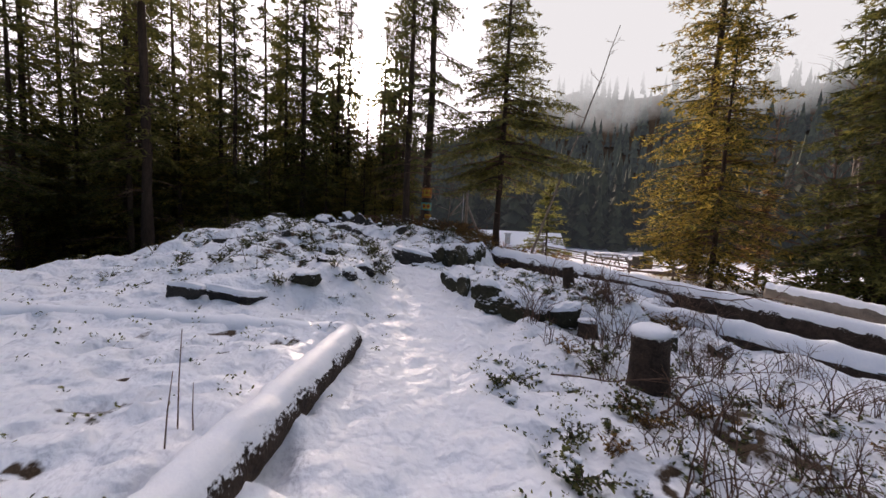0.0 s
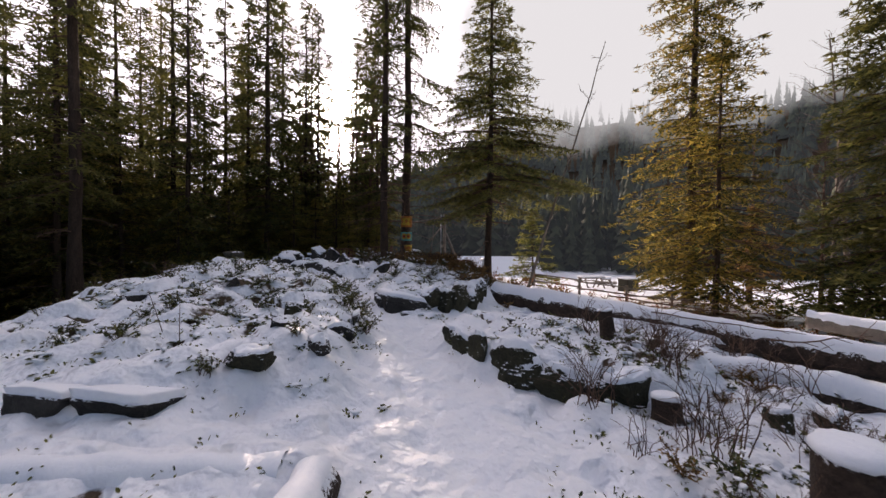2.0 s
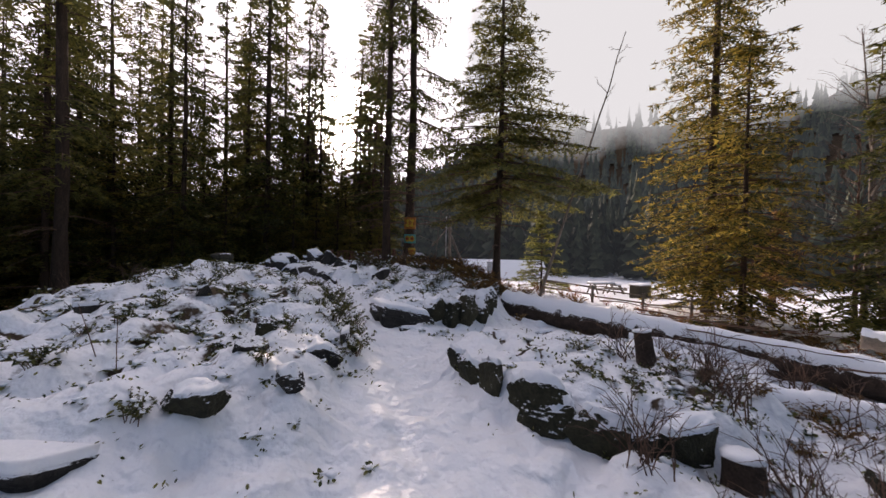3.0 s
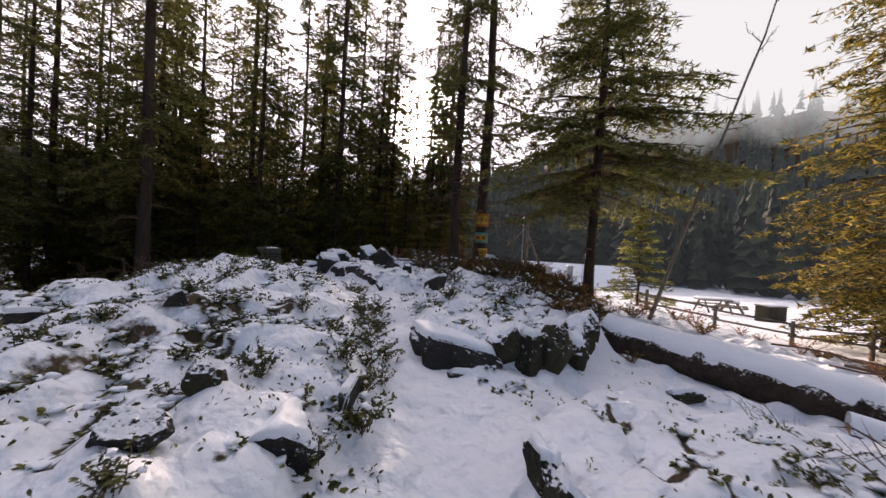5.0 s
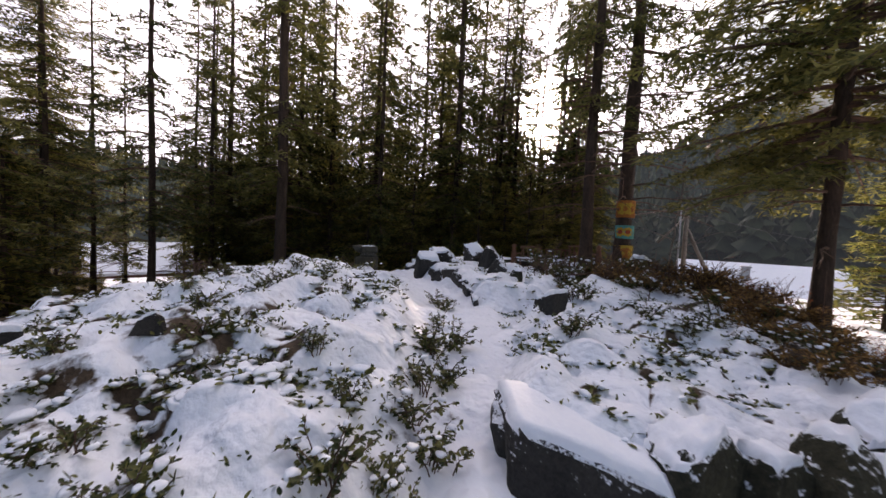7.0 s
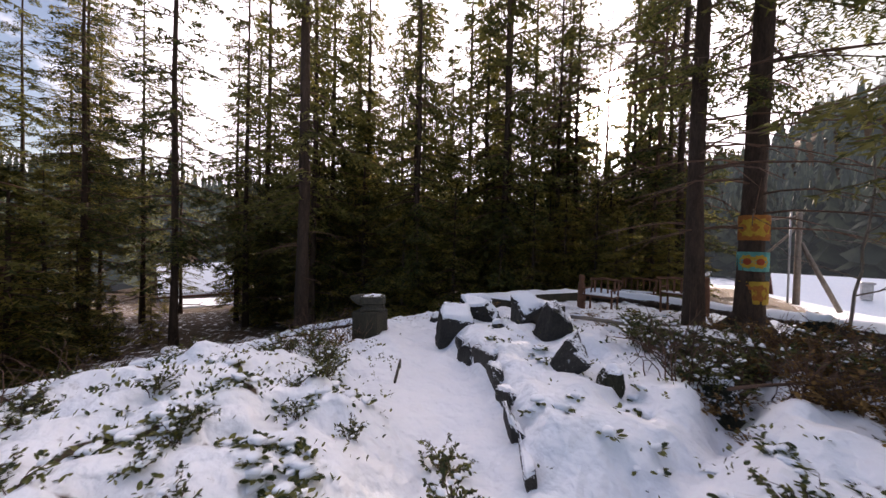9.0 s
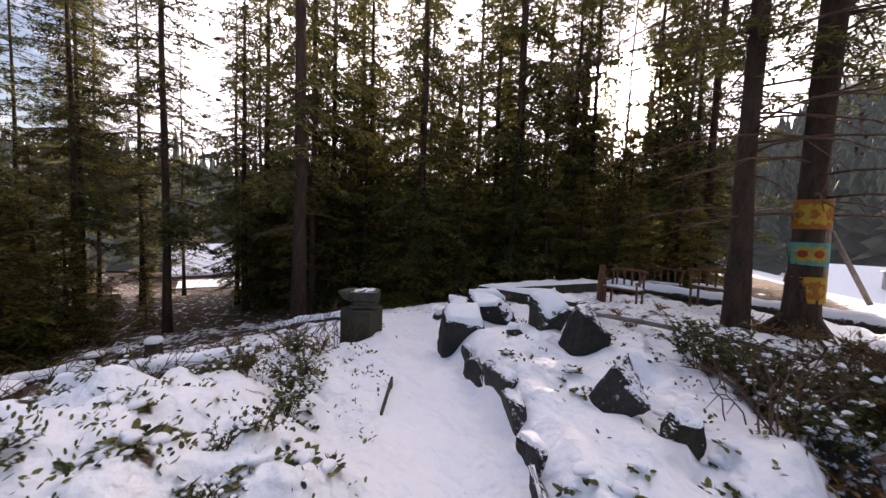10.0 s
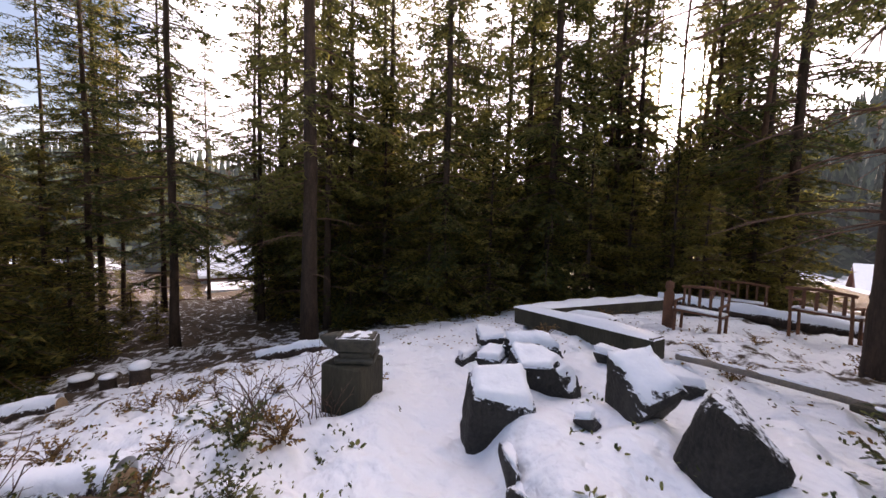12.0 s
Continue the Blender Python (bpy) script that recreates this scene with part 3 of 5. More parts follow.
conifer("dead_fir_sapling", "rust-brown dead fir sapling behind the olive firs", conifer_parts(19, 4.6, 0.9, 1.9, 14, 0.13, 0.05, 0.35, 0, needles=FERN, per=6), 15.2, 17.4)

# kinds of forest tree, built once
TALL = [conifer_parts(30 + k, 17.0 + 1.5 * k, 0.5, 2.7, 36, 0.135, 0.13, 0.85, 0, per=6, thin=0.34, gap=0.21, tip_power=0.7) for k in range(3)]
SPARSE = [conifer_parts(40 + k, 15.0 + 1.8 * k, 2.2, 2.5, 36, 0.115, 0.10, 0.55, 5, per=5, thin=0.3, gap=0.20, tip_power=0.75) for k in range(3)]
SHORT = [conifer_parts(50 + k, 5.0 + 0.9 * k, 0.15, 1.9, 17, 0.13, 0.07, 0.45, 0, per=7, gap=0.17, thin=0.1, needles=BACKLIT_OLIVE_NEEDLES) for k in range(3)]
GAUZE = [conifer_parts(60 + k, 16.0 + 1.5 * k, 4.2, 2.1, 48, 0.085, 0.09, 0.6, 8, per=6, thin=0.35, gap=0.16, tip_power=0.6, needles=BACKLIT_OLIVE_NEEDLES) for k in range(2)]
dice = random.Random(5)
tall_first, sparse_first, short_first, gauze_first = [], [], [], []


def plant(kinds, first, name, label, group, x, y, scale):
    """One more forest tree of a kind; the first of each mesh is built, the others copy it."""
    k = dice.randrange(len(kinds))
    turn = dice.uniform(0, 360)
    found = next((o for i, o in first if i == k), None)
    if found is None:
        first.append((k, conifer(name, label, kinds[k], x, y, turn, scale, group)))
    else:
        m = Matrix.LocRotScale((x, y, ground(x, y) - 0.08), Euler((0, 0, radians(turn))), (scale / found.scale[0],) * 3)
        copy_thing(found, m)


TALL_LABEL, SPARSE_LABEL, SHORT_LABEL = "tall dark conifer with hanging boughs in the dense wood", "tall thin conifer with a bare lower trunk and open crown", "young bushy conifer at the edge of the wood"
# the thick wood ahead
for x0, y0 in [(-20, 19), (-17.0, 20.5), (-14.0, 19.0), (-11.8, 20.6), (-9.6, 20.8), (-12.8, 24), (-16.0, 25), (-22, 24), (-9.4, 25.5), (-15.4, 22.2), (-18.6, 22.6), (-11.0, 23.2), (-8.6, 22.2), (-7.7, 20.6), (-10.4, 18.8), (-14.6, 17.6), (-22.5, 27.5), (-12.4, 27.2), (-25, 28), (-19.5, 30), (-14, 30), (-28.5, 33), (-22, 36), (-33, 38), (-19.0, 17.4), (-21.0, 21.0), (-9.4, 46.0), (-12.6, 48.0), (-6.0, 50.0)]:
    plant(TALL, tall_first, "conifer_tree", TALL_LABEL, "trees of the dense wood", x0 + dice.uniform(-0.6, 0.6), y0 + dice.uniform(-0.6, 0.6), dice.uniform(0.85, 1.12))
# open trees along the left and round the sun
for x0, y0 in [(-15.5, 12.1), (-20.0, 10.6), (-28.0, 9.6), (-23.3, 18.6), (-14.0, 7.4), (-18.0, 15.5), (-25, 13.5), (-31, 17), (-17.5, 5.5), (-13.0, 3.4), (-22, 3.5), (-34, 12), (-30, 23), (-38, 24), (-2.3, 22.0), (-7.0, 23.8), (-8.2, 28.4), (-3.6, 27.5), (-2.9, 24.8), (-4.7, 36.0), (-6.6, 41.0), (-8.6, 36.0), (-10.4, 40.0), (-26, 6), (-6.5, 24.6), (-4.35, 25.7), (-5.6, 31.0), (-13.6, 16.0), (-18.0, 18.2), (-21.5, 16.6), (-40, 17)]:
    plant(SPARSE, sparse_first, "slim_conifer_tree", SPARSE_LABEL, "open trees of the wood", x0, y0, dice.uniform(0.9, 1.12))
# a thinner rank behind, closing the gaps
back_rank = random.Random(91)
for k in range(22):
    bearing, far = radians(-54 + 37 * (k + back_rank.uniform(0.1, 0.9)) / 22), back_rank.uniform(27, 46)
    plant(SPARSE, sparse_first, "slim_conifer_tree", SPARSE_LABEL, "open trees of the wood", -1 + far * math.sin(bearing), 5 + far * math.cos(bearing), back_rank.uniform(0.85, 1.2))
# feathery trees beside the sun and on the western slope
for x0, y0 in [(-7.3, 26.0), (-3.8, 26.2), (-9.8, 33.0), (-22.0, 11.0), (-27.0, 12.2), (-17.6, 26.5), (-23.0, 7.8)]:
    plant(GAUZE, gauze_first, "feathery_conifer_tree", "tall feathery conifer with fine hanging sprays", "feathery trees of the wood", x0, y0, dice.uniform(0.92, 1.1))
# young growth under them
for x0, y0 in [(-7.5, 20.5), (-6.6, 22.6), (-4.9, 24.0), (-2.6, 22.6), (-8.6, 18.6), (-10.4, 17.2), (-12.6, 17.3), (-14.5, 16.6), (-16.5, 18.2), (-19, 17.2), (-21.5, 20.5), (-13.2, 22), (-9.2, 21.6), (-7.4, 25.4), (-3.4, 26.5), (-24, 22.5), (-26.5, 19.5), (-17, 8.0), (-20, 6.0), (-15.6, 4.6), (-32, 22), (-28, 24), (-16.5, 2.0), (-20, 1.5), (-5.6, 26.5), (-6.4, 29), (-4.2, 30), (-5.6, 23.6), (-25, 4.5), (-18.5, 6.6), (-30.5, 8.5), (-22.5, 8.6), (16, 8), (18, 10), (13.8, 6.6), (-16.5, 10.3), (-19.2, 9.2), (-24.0, 9.0), (-14.6, 8.8), (-23.0, 6.4), (-12.4, 6.2)]:
    plant(SHORT, short_first, "young_conifer_tree", SHORT_LABEL, "young conifers", x0 + dice.uniform(-0.4, 0.4), y0 + dice.uniform(-0.4, 0.4), dice.uniform(0.7, 0.92) if x0 > -9 and x0 < 3 else dice.uniform(0.75, 1.25))


for x0, y0, s in [(-3.7, 19.8, 0.55), (-2.9, 20.9, 0.7), (-2.4, 20.2, 0.5), (-4.5, 20.6, 0.6), (-5.6, 20.8, 0.75), (-6.4, 19.9, 0.7)]:
    plant(SHORT, short_first, "young_conifer_tree", SHORT_LABEL, "young conifers", x0, y0, s)
# low young firs where the ground falls away
for x0, y0 in [(-23.0, 12.0), (-29.5, 12.6), (-33.0, 15.5), (-36.0, 13.0), (-38.0, 18.0), (-17.5, 12.0)]:
    plant(SHORT, short_first, "young_conifer_tree", SHORT_LABEL, "young conifers", x0, y0, dice.uniform(0.28, 0.45))


# ---- woods in the distance ----
def far_woods(name, label, count, seed, pick, low, high, tiers):
    rng = np.random.default_rng(seed)
    vs, fs, n = [], [], 0
    for _ in range(count):
        x, y = pick(rng)
        z, tall = float(land(x, y)) - 0.5, rng.uniform(low, high)
        wide = tall * rng.uniform(0.10, 0.17)
        for t in range(tiers):
            k = 6 if tiers < 10 else 9
            a = np.arange(k) * 2 * np.pi / k + rng.uniform(0, 6)
            zb, zt = z + tall * (0.05 + 0.9 * t / tiers), z + tall * (0.05 + 0.9 * (t + 1.9) / tiers)
            r = wide * (1 - t / tiers) * rng.uniform(0.6, 1.25, k) + 0.05 * wide
            ring = np.stack([x + r * np.cos(a), y + r * np.sin(a), zb + rng.uniform(-0.05, 0.05, k) * tall], -1)
            vs += [ring, np.array([[x, y, min(zt, z + tall)]])]
            fs += [(n + i, n + (i + 1) % k, n + k) for i in range(k)]
            n += k + 1
    ob = new(name, make_mesh(name, np.vstack(vs), fs, HAZY_VALLEY_NEEDLES if tiers > 8 else HAZY_FAR_NEEDLES, flat=True))
    return tagged(ob, label, "trees", kind="stuff")


def polar(az0, az1, r0, r1):
    def pick(rng):
        a, r = radians(rng.uniform(az0, az1)), math.sqrt(rng.uniform(r0 * r0, r1 * r1))
        return r * math.sin(a), r * math.cos(a)
    return pick


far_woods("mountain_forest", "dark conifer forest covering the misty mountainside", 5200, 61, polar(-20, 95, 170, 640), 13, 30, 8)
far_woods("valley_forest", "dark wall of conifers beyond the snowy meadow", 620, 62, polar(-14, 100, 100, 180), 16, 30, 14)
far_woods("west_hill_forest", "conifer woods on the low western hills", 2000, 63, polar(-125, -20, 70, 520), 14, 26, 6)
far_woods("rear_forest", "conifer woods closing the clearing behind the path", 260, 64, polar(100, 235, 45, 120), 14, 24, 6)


# ---- logs, stumps ----
def log_shape(p0, p1, r0, r1, seed, sides=26, rings=60, bow=0.03):
    rng = np.random.default_rng(seed)
    q = np.linspace(0, 1, rings)
    p = np.asarray(p0)[None] * (1 - q)[:, None] + np.asarray(p1)[None] * q[:, None]
    p[:, 2] += bow * np.sin(q * np.pi)
    p[:, 0] += bow * 0.6 * np.sin(q * 5 + seed)
    v, f = tube(p, np.linspace(r0, r1, rings) * (1 + 0.03 * rng.normal(size=rings)), sides)
    c = np.repeat(p, sides, axis=0)
    v = c + (v - c) * (1 + 0.05 * np.array([noise.noise(Vector(k) * 4 + Vector((seed, 0, 0))) for k in v]))[:, None]
    return v, f


def snowy_log(name, label, p0, p1, r0, r1, seed, depth=0.07, start=0.15, material=None, category="log", group=""):
    ob = thing(name, label, category, (p0[0], p0[1], p0[2] - r0), group)
    v, f = log_shape(np.zeros(3) + np.array([0, 0, r0]), np.array(p1) - np.array(p0) + np.array([0, 0, r0]), r0, r1, seed)
    slots = np.zeros(len(f), np.int32)
    slots[-2:] = 1
    part("bark_body", make_mesh("bark_body", v, f, [material or LOG_BARK, CUT_WOOD], slots=slots), ob)
    sv, sf = snow_shell(v, f[:-2], depth, start, seed, 0.55)
    part("snow_cover", make_mesh("snow_cover", sv, sf, SNOW), ob, "white snow lying along the top")
    return ob


def on_ground(x, y, up):
    return (x, y, ground(x, y) + up)


snowy_log("border_log", "long barked log edging the path, thickly snowed over", (-0.93, 3.80, 0.13), (-1.16, 0.2, 0.12), 0.155, 0.18, 1, 0.025, 0.30)
snowy_log("border_log", "log half buried in snow across the clearing", (-1.12, 3.80, 0.12), (-4.9, 3.75, 0.16), 0.12, 0.13, 2, 0.08, -0.05)
snowy_log("fallen_log", "long fallen tree trunk under deep snow", (1.45, 9.75, 0.40), (7.4, 4.75, -0.14), 0.26, 0.19, 3, 0.05, 0.12)
snowy_log("fallen_log", "fallen pale trunk half buried in snow", (2.75, 6.6, -0.03), (6.6, 4.3, -0.44), 0.16, 0.18, 4, 0.13, -0.6)
snowy_log("fallen_log", "thin snowed log lying on the slope", (3.0, 7.9, 0.10), (7.0, 5.6, -0.25), 0.11, 0.12, 5, 0.09, -0.4)
snowy_log("fallen_log", "pale snowed log end beyond the others", (7.45, 8.3, 0.12), (9.2, 5.2, -0.2), 0.15, 0.15, 6, 0.07, 0.1, GREY_WOOD)
snowy_log("fallen_log", "snow-topped log on the brown forest floor", on_ground(-10.2, 9.7, 0.06), on_ground(-11.6, 7.6, 0.06), 0.13, 0.14, 7, 0.06, 0.2)
snowy_log("fallen_log", "short snow-topped log among dry plants", on_ground(-7.4, 13.0, 0.06), on_ground(-9.4, 12.2, 0.06), 0.09, 0.09, 8, 0.06, 0.1)


def stump(name, label, x, y, r, height, seed, snow=0.08, tilt=0.0, material=None):
    ob = thing(name, label, "stump", (x, y, ground(x, y) - 0.06), rot=(tilt, 0, seed * 37))
    rng = np.random.default_rng(seed)
    q = np.linspace(0, 1, 12)
    radii = r * (1 + 0.25 * (1 - q) ** 3)
    p = np.stack([0 * q, 0 * q, q * (height + 0.06)], -1)
    v, f = tube(p, radii, 26)
    c = np.repeat(p, 26, axis=0)
    v = c + (v - c) * (1 + 0.10 * np.array([noise.noise(Vector((k[0] * 9, k[1] * 9, k[2] * 2.0 + seed))) for k in v]))[:, None]
    slots = np.zeros(len(f), np.int32)
    slots[-1] = 1
    part("bark_body", make_mesh("bark_body", v, f, [material or LOG_BARK, CUT_WOOD], slots=slots), ob)
    if snow:
        rings = [(1.06, -0.02), (1.10, 0.25), (1.02, 0.62), (0.80, 0.86), (0.45, 0.97), (0.02, 1.0)]
        a = np.arange(26) * 2 * np.pi / 26
        cap = np.concatenate([np.stack([r * k * np.cos(a) * (1 + 0.05 * rng.normal(size=26)), r * k * np.sin(a) * (1 + 0.05 * rng.normal(size=26)), np.full(26, height + 0.06 + snow * zz - 0.01)], -1) for k, zz in rings])
        cf = [(i * 26 + k, i * 26 + (k + 1) % 26, (i + 1) * 26 + (k + 1) % 26, (i + 1) * 26 + k) for i in range(5) for k in range(26)] + [tuple(range(26))[::-1]]
        part("snow_cap", make_mesh("snow_cap", cap, cf, SNOW), ob, "rounded white snow cap")
    return ob


stump("tree_stump", "dark cut tree stump with a snow cap beside twigs", 1.95, 3.32, 0.155, 0.56, 3, 0.075, -4)
stump("tree_stump", "short broken stump at the rock border", 1.95, 4.72, 0.12, 0.22, 5, 0.05, 6)
stump("tree_stump", "charred broken snag on the snowy bed", 2.2, 6.2, 0.09, 0.34, 6, 0.03, 10)
stump("tree_stump", "sawn log round with a snow cap on the slope", -10.9, 10.7, 0.15, 0.34, 7, 0.12)
stump("tree_stump", "small sawn log round with a snow cap", -11.3, 10.3, 0.12, 0.24, 8, 0.06)
stump("tree_stump", "wide low stump capped with thick snow", -8.6, 8.6, 0.24, 0.22, 9, 0.12)
stump("tree_stump", "stump with a flat snow cap on the forest floor", -12.5, 10.0, 0.18, 0.2, 10, 0.08)


# ---- rocks ----
def rock_shape(seed, sx, sy, sz, cuts=5, rough=0.085, level=4):
    rng = np.random.default_rng(seed)
    bm = bmesh.new()
    bmesh.ops.create_icosphere(bm, subdivisions=level, radius=1.0)
    v = np.array([k.co[:] for k in bm.verts])
    bm.verts.index_update()
    f = [tuple(k.index for k in face.verts) for face in bm.faces]
    bm.free()
    for n in np.vstack([np.eye(3), -np.eye(3)]):
        n = unit(n + rng.normal(0, 0.34, 3))
        v = v - np.maximum(v @ n - rng.uniform(0.55, 0.75), 0)[:, None] * n
    for _ in range(cuts):
        n = unit(rng.normal(size=3) * np.array([1, 1, 0.7]))
        d = rng.uniform(0.5, 0.85)
        over = v @ n - d
        v = v - np.maximum(over, 0)[:, None] * n
    v = v * np.array([sx, sy, sz]) * 1.18
    size = (sx * sy * sz) ** (1 / 3)
    k = np.array([noise.fractal(Vector(p) * 2.6 / size + Vector((seed, 0, 0)), 0.8, 2.0, 4) for p in v])
    step = np.round(v[:, 2] / (0.16 * size) + 0.6 * k) * 0.16 * size
    v = v * (1 + rough * k)[:, None]
    v[:, 2] += 0.45 * (step - v[:, 2]) * (np.abs(v[:, 2]) < 0.8 * sz)
    return v, f


def block_shape(seed, sx, sy, sz, rough=0.05):
    """A split block: a box with its corners pushed about and its faces roughened."""
    rng = np.random.default_rng(seed)
    bm = bmesh.new()
    bmesh.ops.create_cube(bm, size=2.0)
    bmesh.ops.subdivide_edges(bm, edges=bm.edges[:], cuts=9, use_grid_fill=True)
    v = np.array([k.co[:] for k in bm.verts])
    bm.verts.index_update()
    f = [tuple(k.index for k in face.verts) for face in bm.faces]
    bm.free()
    shift = rng.uniform(-0.42, 0.42, (2, 2, 2, 3))
    shift[:, :, 1] *= 1.3
    out = np.zeros_like(v)
    for i in range(2):
        for j in range(2):
            for k in range(2):
                w = (v[:, 0] * (2 * i - 1) + 1) * (v[:, 1] * (2 * j - 1) + 1) * (v[:, 2] * (2 * k - 1) + 1) / 8
                out += w[:, None] * (np.array([2 * i - 1, 2 * j - 1, 2 * k - 1]) * 0.85 + shift[i, j, k])
    corner = np.sort(np.abs(v), axis=1)[:, 1]
    out *= (1 - 0.06 * smooth(0.75, 1.0, corner))[:, None]
    out = out * np.array([sx, sy, sz])
    size = (sx * sy * sz) ** (1 / 3)
    k = np.array([noise.fractal(Vector(p) * 2.4 / size + Vector((seed, 0, 0)), 0.8, 2.0, 4) for p in out])
    chip = np.array([abs(noise.noise(Vector(p) * 5.0 / size + Vector((0, seed, 0)))) for p in out])
    return out * (1 + rough * k - 0.07 * smooth(0.7, 1.0, corner) * chip)[:, None], f


def rock(name, label, x, y, sx, sy, sz, turn=0.0, seed=1, snow=0.05, up=0.0, tilt=(0, 0), material=None, start=0.35, category="rock", group="", z=None, rounded=False):
    """A split stone; sx, sy, sz are half sizes, up lifts its middle above the ground."""
    v, f = rock_shape(seed, sx, sy, sz) if rounded or material is MOSS_ROCK else block_shape(seed, sx, sy, sz)
    m = np.array(Euler((radians(tilt[0]), radians(tilt[1]), radians(turn))).to_matrix())
    v = v @ m.T
    ob = thing(name, label, category, (x, y, ground(x, y) + up if z is None else z), group)
    part("stone", make_mesh("stone", v, f, material or ROCK, flat=True), ob)
    if snow:
        sv, sf = snow_shell(v, f, snow, start, seed, 0.3)
        part("snow_cap", make_mesh("snow_cap", sv, sf, SNOW), ob, "white snow on the top")
    return ob


EDGE = "dark mossy stone edging the snowy bed"
# the first bed to the right of the path
for k, (x, y, a) in enumerate([(0.12, 6.20, -58), (0.22, 5.97, -60), (0.40, 5.72, -58), (0.70, 5.34, -45), (0.80, 5.25, -30), (1.10, 5.10, -20), (1.42, 5.02, -10), (1.75, 4.98, 5)]):
    rock("edging_stone", EDGE, x, y, 0.17 if k < 3 else 0.27, 0.09 if k < 3 else 0.13, 0.13 + 0.015 * (k % 3) if k < 3 else 0.17 + 0.02 * (k % 3), a, 100 + k, 0.06, 0.0 if k < 3 else 0.04, (0, 4 - k), MOSS_ROCK, 0.45, group="stones edging the first bed")
# the wall of upright stones under the second bed
rock("slate_slab", "flat dark slate slab under snow beside the path", -0.54, 7.66, 0.40, 0.25, 0.18, 6, 121, 0.05, 0, (0, 3), ROCK, 0.4, z=0.53)
rock("slate_slab", "pointed slate splinter standing at the path edge", -0.97, 7.72, 0.07, 0.20, 0.15, 35, 122, 0.0, 0, (6, -6), z=0.54)
rock("edging_stone", "low dark stone below the slab", -0.42, 7.45, 0.17, 0.12, 0.11, 10, 123, 0.03, 0, z=0.36)
for k, (x, y, s) in enumerate([(-0.10, 7.74, 0.20), (0.16, 7.80, 0.24), (0.40, 7.92, 0.26), (0.60, 8.14, 0.23), (0.76, 8.42, 0.20), (0.90, 8.74, 0.17)]):
    rock("wall_stone", "upright dark stone in a low retaining wall", x, y, 0.20, 0.17, s * 1.2, 30 + 20 * k, 130 + k, 0.04, -0.02, (0, 0), MOSS_ROCK, 0.45, group="stones of the retaining wall")
# stones on the left bank
rock("slate_slab", "wide slate ledge with snow on top", -2.42, 4.40, 0.27, 0.18, 0.10, 10, 141, 0.05, -0.02, (-9, 5), ROCK, 0.25)
rock("slate_slab", "slate ledge with snow on top", -2.98, 4.36, 0.25, 0.17, 0.10, -10, 143, 0.05, -0.02, (-9, -4), ROCK, 0.25)
rock("flat_stone", "flat-topped stone with a thick snow cap", -1.26, 5.95, 0.20, 0.28, 0.11, 10, 143, 0.035, -0.03, (4, 4), ROCK, 0.5, rounded=True)
rock("mossy_boulder", "dark mossy boulder among shrubs", -1.78, 5.98, 0.13, 0.11, 0.12, 40, 144, 0.03, 0.02, (0, 0), MOSS_ROCK, 0.7)
rock("slate_rock", "bare grey slate rock leaning in the snow", -1.72, 5.5, 0.14, 0.11, 0.10, 20, 145, 0.0, 0.04, (20, 10), rounded=True)
rock("mossy_boulder", "low dark rock poking out of the snow", -1.75, 4.85, 0.25, 0.14, 0.10, -10, 146, 0.03, 0.06, (0, 0), MOSS_ROCK, 0.7)
rock("edging_stone", "thin upright stone at the foot of the bank", -1.12, 6.45, 0.06, 0.20, 0.10, 4, 147, 0.03, 0.0)
rock("edging_stone", "upright stone at the foot of the bank", -1.25, 5.15, 0.14, 0.12, 0.10, -25, 148, 0.03, 0.0, rounded=True)
rock("slate_rock", "dark stone at the mound's shoulder", -2.9, 6.9, 0.08, 0.06, 0.06, 35, 149, 0.02, 0.06)
rock("slate_rock", "dark stone near the mound's edge", -3.9, 6.5, 0.09, 0.07, 0.06, 70, 150, 0.04, 0.05)
# the third bed: edging along the path, and boulders on top
for k, (x, y, a, s) in enumerate([(-2.06, 9.80, 127, 0.17), (-2.25, 10.04, 128, 0.15), (-2.46, 10.32, 128, 0.18), (-2.69, 10.59, 132, 0.19), (-2.96, 10.83, 140, 0.18), (-3.25, 11.05, 142, 0.17), (-3.54, 11.30, 138, 0.17)]):
    rock("edging_stone", "dark slate edging stone along the path", x, y, s * 1.15, 0.05, 0.10 + 0.02 * (k % 2), a + 5 * (k % 3 - 1), 160 + k, 0.03, -0.03, (6 * (k % 3 - 1), 3), ROCK, 0.6, group="slate edging of the third bed")
rock("slate_rock", "tall dark slate with a domed snow cap at the path edge", -3.82, 11.58, 0.19, 0.16, 0.30, 40, 171, 0.05, 0.05, (180, 8), ROCK, 0.35)
rock("slate_rock", "flat slate boulder under snow", -3.76, 12.0, 0.29, 0.19, 0.20, 20, 172, 0.04, 0.02, (14, -8), ROCK, 0.35, rounded=True)
rock("slate_rock", "low slate rock behind the others", -4.0, 12.45, 0.28, 0.17, 0.13, 15, 173, 0.05, 0.03, (10, 6), ROCK, 0.3, rounded=True)
rock("slate_rock", "dark tilted slate block with snow on its slope", -3.14, 12.1, 0.20, 0.16, 0.26, -35, 174, 0.03, 0.02, (-10, 20), ROCK, 0.45)
rock("slate_boulder", "big dark angular slate boulder", -2.66, 11.74, 0.19, 0.14, 0.29, -28, 175, 0.012, 0.05, (172, 6), ROCK, 0.95)
rock("slate_wedge", "triangular slate wedge standing in the snow", -2.2, 10.92, 0.17, 0.14, 0.24, -20, 176, 0.02, 0.05, (0, 25), ROCK, 1.0)
